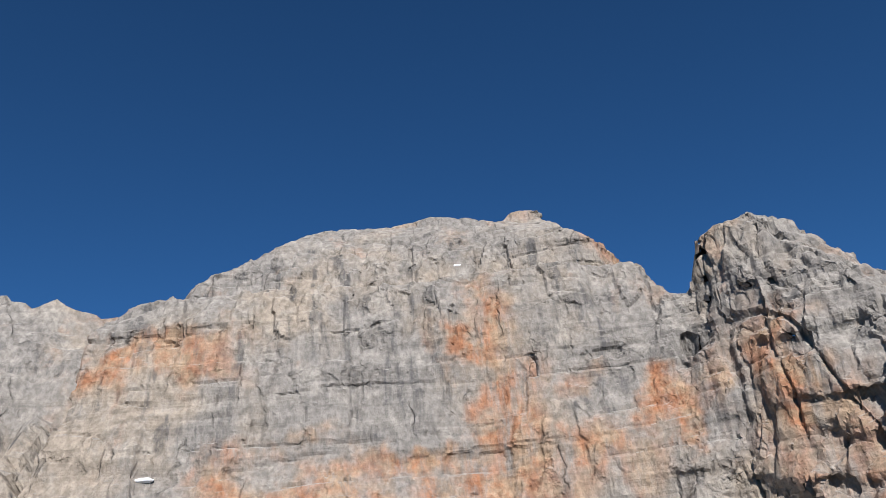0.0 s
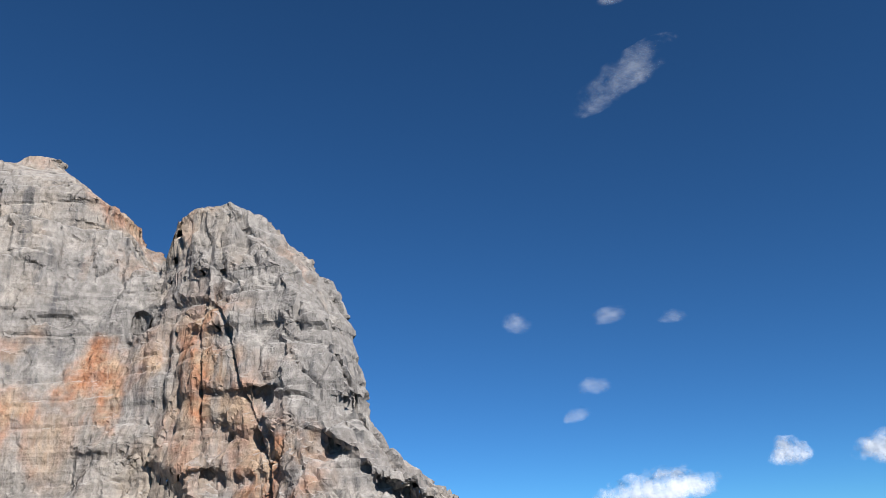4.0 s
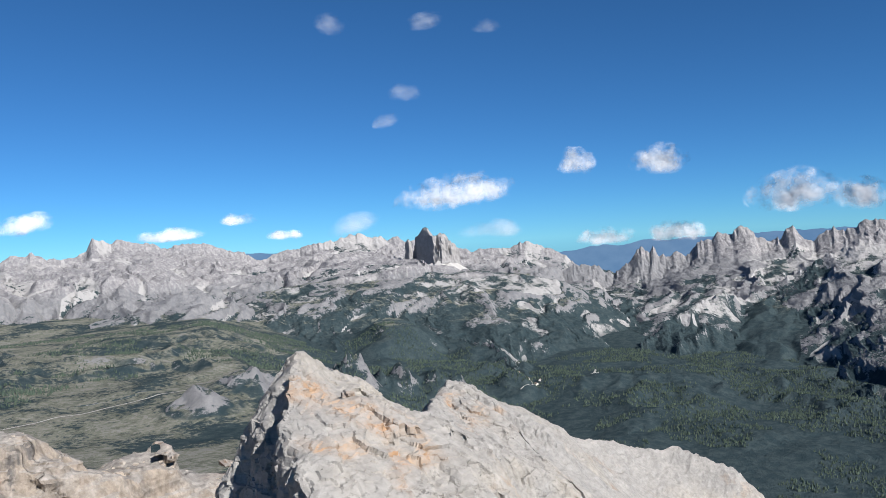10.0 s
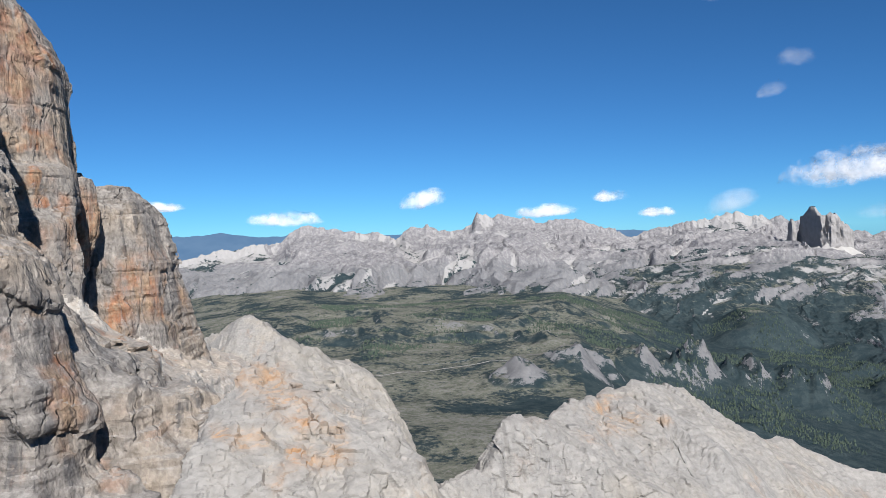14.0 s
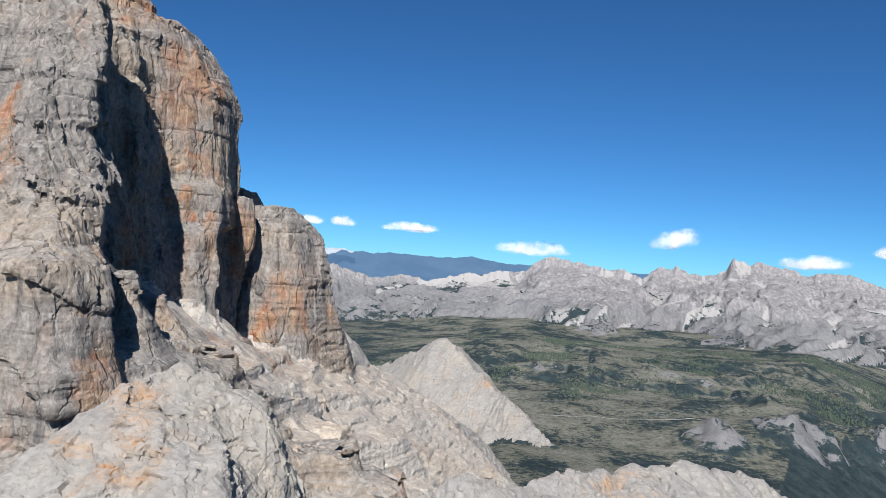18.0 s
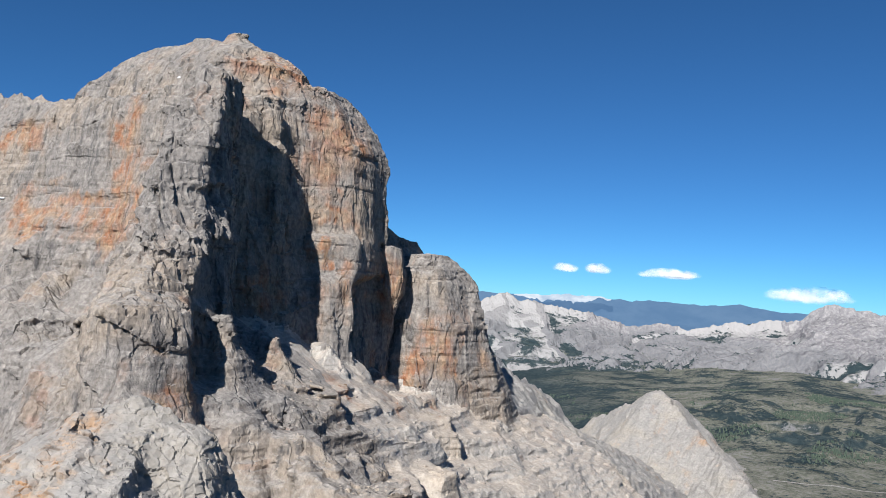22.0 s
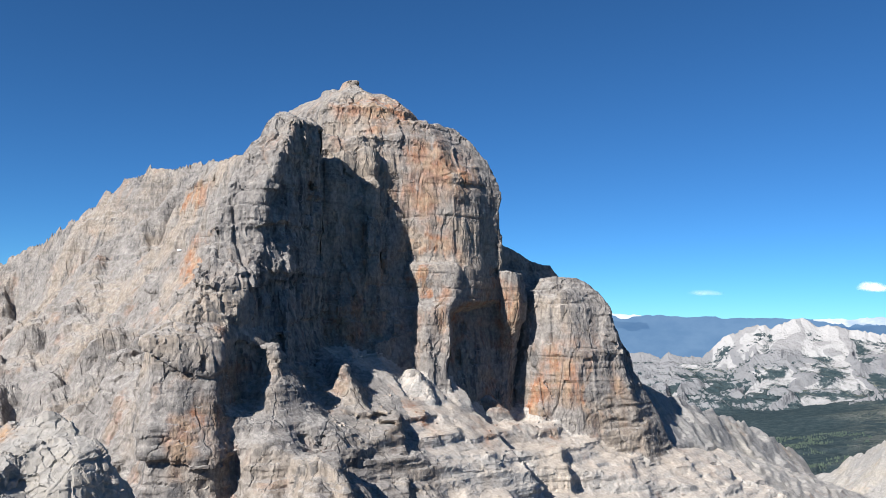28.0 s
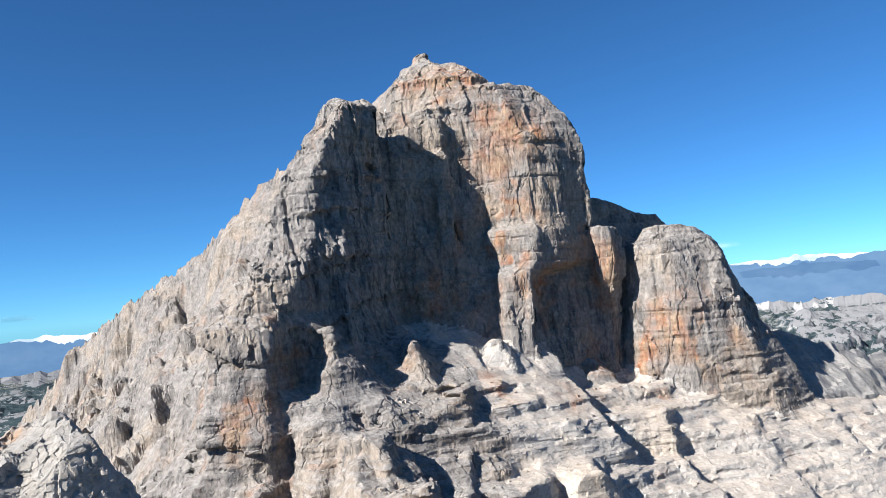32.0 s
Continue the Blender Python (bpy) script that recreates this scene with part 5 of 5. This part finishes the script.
WHITE, THIN = "small white cumulus cloud with a grey base", "thin torn wisp of white cloud"
EYE4, EYE9, EYE19, EYE24 = (87, -10, 696), (200, -61, 688), (453, -79, 697), (572, -5, 702)
CLOUDS = []
CLOUDS += [
    (EYE4, 39.6, 31.6, 9.0, 2.6, MAT_VEIL, THIN, 0.55), (EYE4, 39.0, 36.5, 2.6, 1.4, MAT_VEIL, THIN, 0.0), (EYE9, 35.9, 3.3, 8.6, 2.3, MAT_CLOUD, WHITE, 0.1),
    (EYE9, 44.4, 5.0, 2.6, 1.9, MAT_CLOUD, WHITE, 0.0), (EYE9, 50.1, 4.7, 3.8, 2.0, MAT_CLOUD, WHITE, 0.0), (EYE9, 58.6, 1.9, 5.6, 2.6, MAT_CLOUD, WHITE, 0.05),
    (EYE9, 62.5, 1.5, 3.0, 2.0, MAT_CLOUD, WHITE, 0.0), (EYE9, 32.5, 10.6, 2.4, 1.2, MAT_VEIL, THIN, 0.1), (EYE9, 31.2, 8.8, 2.2, 0.9, MAT_VEIL, THIN, 0.3)]
CLOUDS += [
    (EYE9, 34.1, 15.4, 2.8, 1.1, MAT_VEIL, THIN, 0.2), (EYE9, 38.5, 14.9, 2.2, 1.0, MAT_VEIL, THIN, 0.0), (EYE9, 27.3, 15.3, 2.2, 1.4, MAT_VEIL, THIN, -0.2),
    (EYE9, 7.2, 2.3, 3.4, 1.3, MAT_CLOUD, WHITE, 0.2), (EYE9, 20.3, 2.2, 2.4, 0.9, MAT_CLOUD, WHITE, 0.0), (EYE9, 15.9, 1.3, 4.6, 0.9, MAT_CLOUD, WHITE, 0.05),
    (EYE9, 51.1, -0.2, 4.4, 1.4, MAT_CLOUD, WHITE, 0.0), (EYE9, 46.2, -0.3, 4.4, 1.2, MAT_CLOUD, WHITE, 0.05), (EYE9, 38.2, 0.6, 4.6, 1.3, MAT_VEIL, THIN, 0.0)]
CLOUDS += [
    (EYE9, 28.3, 1.4, 3.6, 1.4, MAT_VEIL, THIN, 0.3), (EYE9, 23.5, 1.0, 2.4, 0.7, MAT_CLOUD, WHITE, 0.0), (EYE19, -22.1, 2.1, 1.8, 0.7, MAT_CLOUD, WHITE, 0.0),
    (EYE19, -19.9, 2.1, 1.8, 0.7, MAT_CLOUD, WHITE, 0.0), (EYE19, -15.0, 2.0, 4.0, 0.7, MAT_CLOUD, WHITE, 0.0), (EYE19, -6.2, 1.0, 5.0, 1.1, MAT_CLOUD, WHITE, 0.0),
    (EYE24, -34.1, 1.6, 2.6, 0.4, MAT_VEIL, THIN, 0.0), (EYE24, -47.0, 1.3, 3.0, 0.5, MAT_VEIL, THIN, 0.0), (EYE24, -94.7, 0.5, 2.8, 0.5, MAT_VEIL, THIN, 0.0)]
for k, (eye, az, el, wide, high, mat, lab, tilt) in enumerate(CLOUDS):
    cloud(*eye, az, el, wide, high, 300 + k, mat, lab, tilt)

build_slopes()
build_country()
build_massif()


# ---- conifers on the plateau and in the valley ----
def conifer_material():
    m, nt, bsdf = nodes_of("dark_conifer")
    geo = nt.nodes.new("ShaderNodeNewGeometry")
    c = mixc(nt, geo.outputs["Random Per Island"], (0.030, 0.050, 0.040), (0.070, 0.095, 0.066))
    nt.links.new(c, bsdf.inputs["Base Color"])
    bsdf.inputs["Roughness"].default_value = 1.0
    return m


def build_woods():
    rng = np.random.default_rng(5)
    n = 260000
    az, r = rng.uniform(-42, 62, n), np.sqrt(rng.uniform(1000.0 ** 2, 2500.0 ** 2, n))
    x, y = CX + r * np.sin(np.radians(az)), CY + r * np.cos(np.radians(az))
    inside = (x > -880) & (x < 930) & (y > -400) & (y < 1310)
    p = np.stack([x, y, np.zeros_like(x)], 1)
    clump = fbm(p, 120, 4, 60) + np.interp(az, [-42, -15, 12, 24, 62], [-0.05, -0.22, -0.12, 0.12, 0.1])
    keep = ~inside & (clump > 0.02 + 0.16 * rng.random(n))
    x, y, az, r = x[keep], y[keep], az[keep], r[keep]
    h, own, _ = far_height(az, r, x, y)
    keep = (h < 505) & (own <= 1)
    x, y, h = x[keep][:30000], y[keep][:30000], h[keep][:30000]
    k = len(x)
    tall = rng.uniform(3.0, 7.0, k)
    wide = tall * rng.uniform(0.24, 0.36, k)
    ang = np.arange(4) * 2 * np.pi / 4
    lean = rng.uniform(0, 6.28, k)
    rim = np.stack([x[:, None] + wide[:, None] * np.cos(ang + lean[:, None]), y[:, None] + wide[:, None] * np.sin(ang + lean[:, None]), np.repeat((h + tall * 0.08)[:, None], 4, 1)], 2)
    tip = np.stack([x + rng.normal(0, 0.3, k), y + rng.normal(0, 0.3, k), h + tall], 1)
    root = np.stack([x, y, h - 1.0], 1)
    v = np.concatenate([rim, tip[:, None], root[:, None]], 1).reshape(-1, 3)
    base = 6 * np.arange(k)[:, None]
    i = np.arange(4)
    up = np.stack([i, (i + 1) % 4, np.full(4, 4)], 1)
    down = np.stack([(i + 1) % 4, i, np.full(4, 5)], 1)
    f = (np.concatenate([up, down])[None] + base[:, :, None]).reshape(-1, 3)
    tagged(link_mesh("conifers", v, f, conifer_material()), "dark conifers scattered over plateau and valley", "trees", kind="stuff")


build_woods()


# ---- tracks, houses and old snow ----
def ground_at(x, y):
    x, y = np.atleast_1d(np.asarray(x, float)), np.atleast_1d(np.asarray(y, float))
    near = (x > -860) & (x < 910) & (y > -380) & (y < 1290)
    far, _, _ = far_height(np.degrees(np.arctan2(x - CX, y - CY)), np.hypot(x - CX, y - CY), x, y)
    return np.where(near, near_height(x, y)[0], far)


def track(name, pts, width, material, label):
    """A ribbon laid over the ground along a line of points."""
    pts = np.array(pts, float)
    s_ = np.concatenate([[0], np.cumsum(np.hypot(*np.diff(pts, axis=0).T))])
    u = np.arange(0, s_[-1], 6.0)
    x, y = np.interp(u, s_, pts[:, 0]), np.interp(u, s_, pts[:, 1])
    x, y = x + 3 * np.sin(u / 31), y + 3 * np.cos(u / 23)
    tx, ty = np.gradient(x), np.gradient(y)
    ln = np.hypot(tx, ty)
    rows = [np.stack([x - ty / ln * o, y + tx / ln * o, ground_at(x - ty / ln * o, y + tx / ln * o) + 1.2 - 0.5 * abs(o) / width], 1) for o in (-width / 2, 0.0, width / 2)]
    tagged(link_mesh(name, np.stack(rows, 1).reshape(-1, 3), grid_faces(len(u), 3), material), label, "road", kind="structure")


MAT_GRAVEL = simple_material("pale_gravel", (0.36, 0.345, 0.32), 1.0, 0.06, 0.4)
track("road", [(330, 1190), (400, 1228), (440, 1224), (482, 1246), (560, 1262), (640, 1255)], 4.0, MAT_GRAVEL, "pale gravel track across the meadow")
track("pavement", [(1740, 1470), (1790, 1505), (1812, 1536), (1850, 1560)], 6.0, MAT_GRAVEL, "pale gravel clearing in the valley woods")
track("river", [(1500, 1480), (1545, 1490), (1575, 1560), (1610, 1640)], 2.2, MAT_GRAVEL, "pale dry stream bed in the wooded valley")

MAT_PLASTER = simple_material("pale_plaster", (0.62, 0.59, 0.54), 0.9, 0.05, 0.3)
MAT_ROOF = simple_material("brown_roof", (0.22, 0.17, 0.14), 0.9, 0.05, 0.5)


def house(x, y, turn, w, d, h):
    z = float(ground_at(x, y)[0]) - 1.0
    top = tagged(empty("house"), "small pale house with a brown gabled roof", "house", "houses in the valley")
    wall = np.array([(sx * w, sy * d, zz) for zz in (0, h) for sx, sy in ((-1, -1), (1, -1), (1, 1), (-1, 1))] + [(-w, 0, h * 1.5), (w, 0, h * 1.5)])
    wf = [(0, 1, 5, 4), (2, 3, 7, 6), (1, 2, 6, 5), (3, 0, 4, 7)]
    link_mesh("wall", wall, np.array(wf), MAT_PLASTER, top)
    e = 1.15
    roof = np.array([(-w * e, -d * e, h * 0.93), (w * e, -d * e, h * 0.93), (w * e, 0, h * 1.56), (-w * e, 0, h * 1.56), (w * e, d * e, h * 0.93), (-w * e, d * e, h * 0.93)])
    roof = np.concatenate([roof, roof - np.array([0, 0, 0.3])])
    rf = [(0, 1, 2, 3), (3, 2, 4, 5), (7, 6, 9, 8), (8, 9, 11, 10), (0, 6, 7, 1), (5, 4, 10, 11), (0, 3, 9, 6), (3, 5, 11, 9), (1, 7, 8, 2), (2, 8, 10, 4)]
    link_mesh("roof", roof, np.array(rf), MAT_ROOF, top)
    gable = np.array([(s_ * w * 0.99, y_, z_) for s_ in (-1, 1) for y_, z_ in ((-d, h), (d, h), (0, h * 1.5))])
    link_mesh("gable", gable, np.array([(0, 2, 1)]), MAT_PLASTER, top)
    link_mesh("gable", gable, np.array([(3, 4, 5)]), MAT_PLASTER, top)
    top.matrix_world = pose(x, y, z, 0, 0, turn)


for hx, hy, turn, w, d, h in ((1566, 1570, 20, 4.5, 3.2, 4.5), (1590, 1527, 75, 5.5, 3.5, 5.0), (1606, 1530, 40, 4.0, 3.0, 4.0), (1580, 1548, 110, 4.0, 3.0, 4.2), (1552, 1590, 10, 3.6, 3.0, 4.0)):
    house(hx, hy, turn, w, d, h)

for sx, sy, sz, rx_, ry_, rz_ in ((11, 368.3, 855, 3.0, 2.0, 1.0), (-116, 306, 752, 3.6, 2.0, 1.0), (30, 352, 838, 2.6, 2.0, 1.2)):
    v, q = unit_ball(20, 12)
    v = v * (1 + 0.25 * vnoise(v, 0.6, int(sz)))[:, None] * np.array([rx_, ry_, rz_])
    tagged(link_mesh("snow_patch", v + np.array([sx, sy, sz]), q, MAT_SNOW, smooth=True), "small patch of old snow on a rock ledge", "snow", "old snow on the ledges")
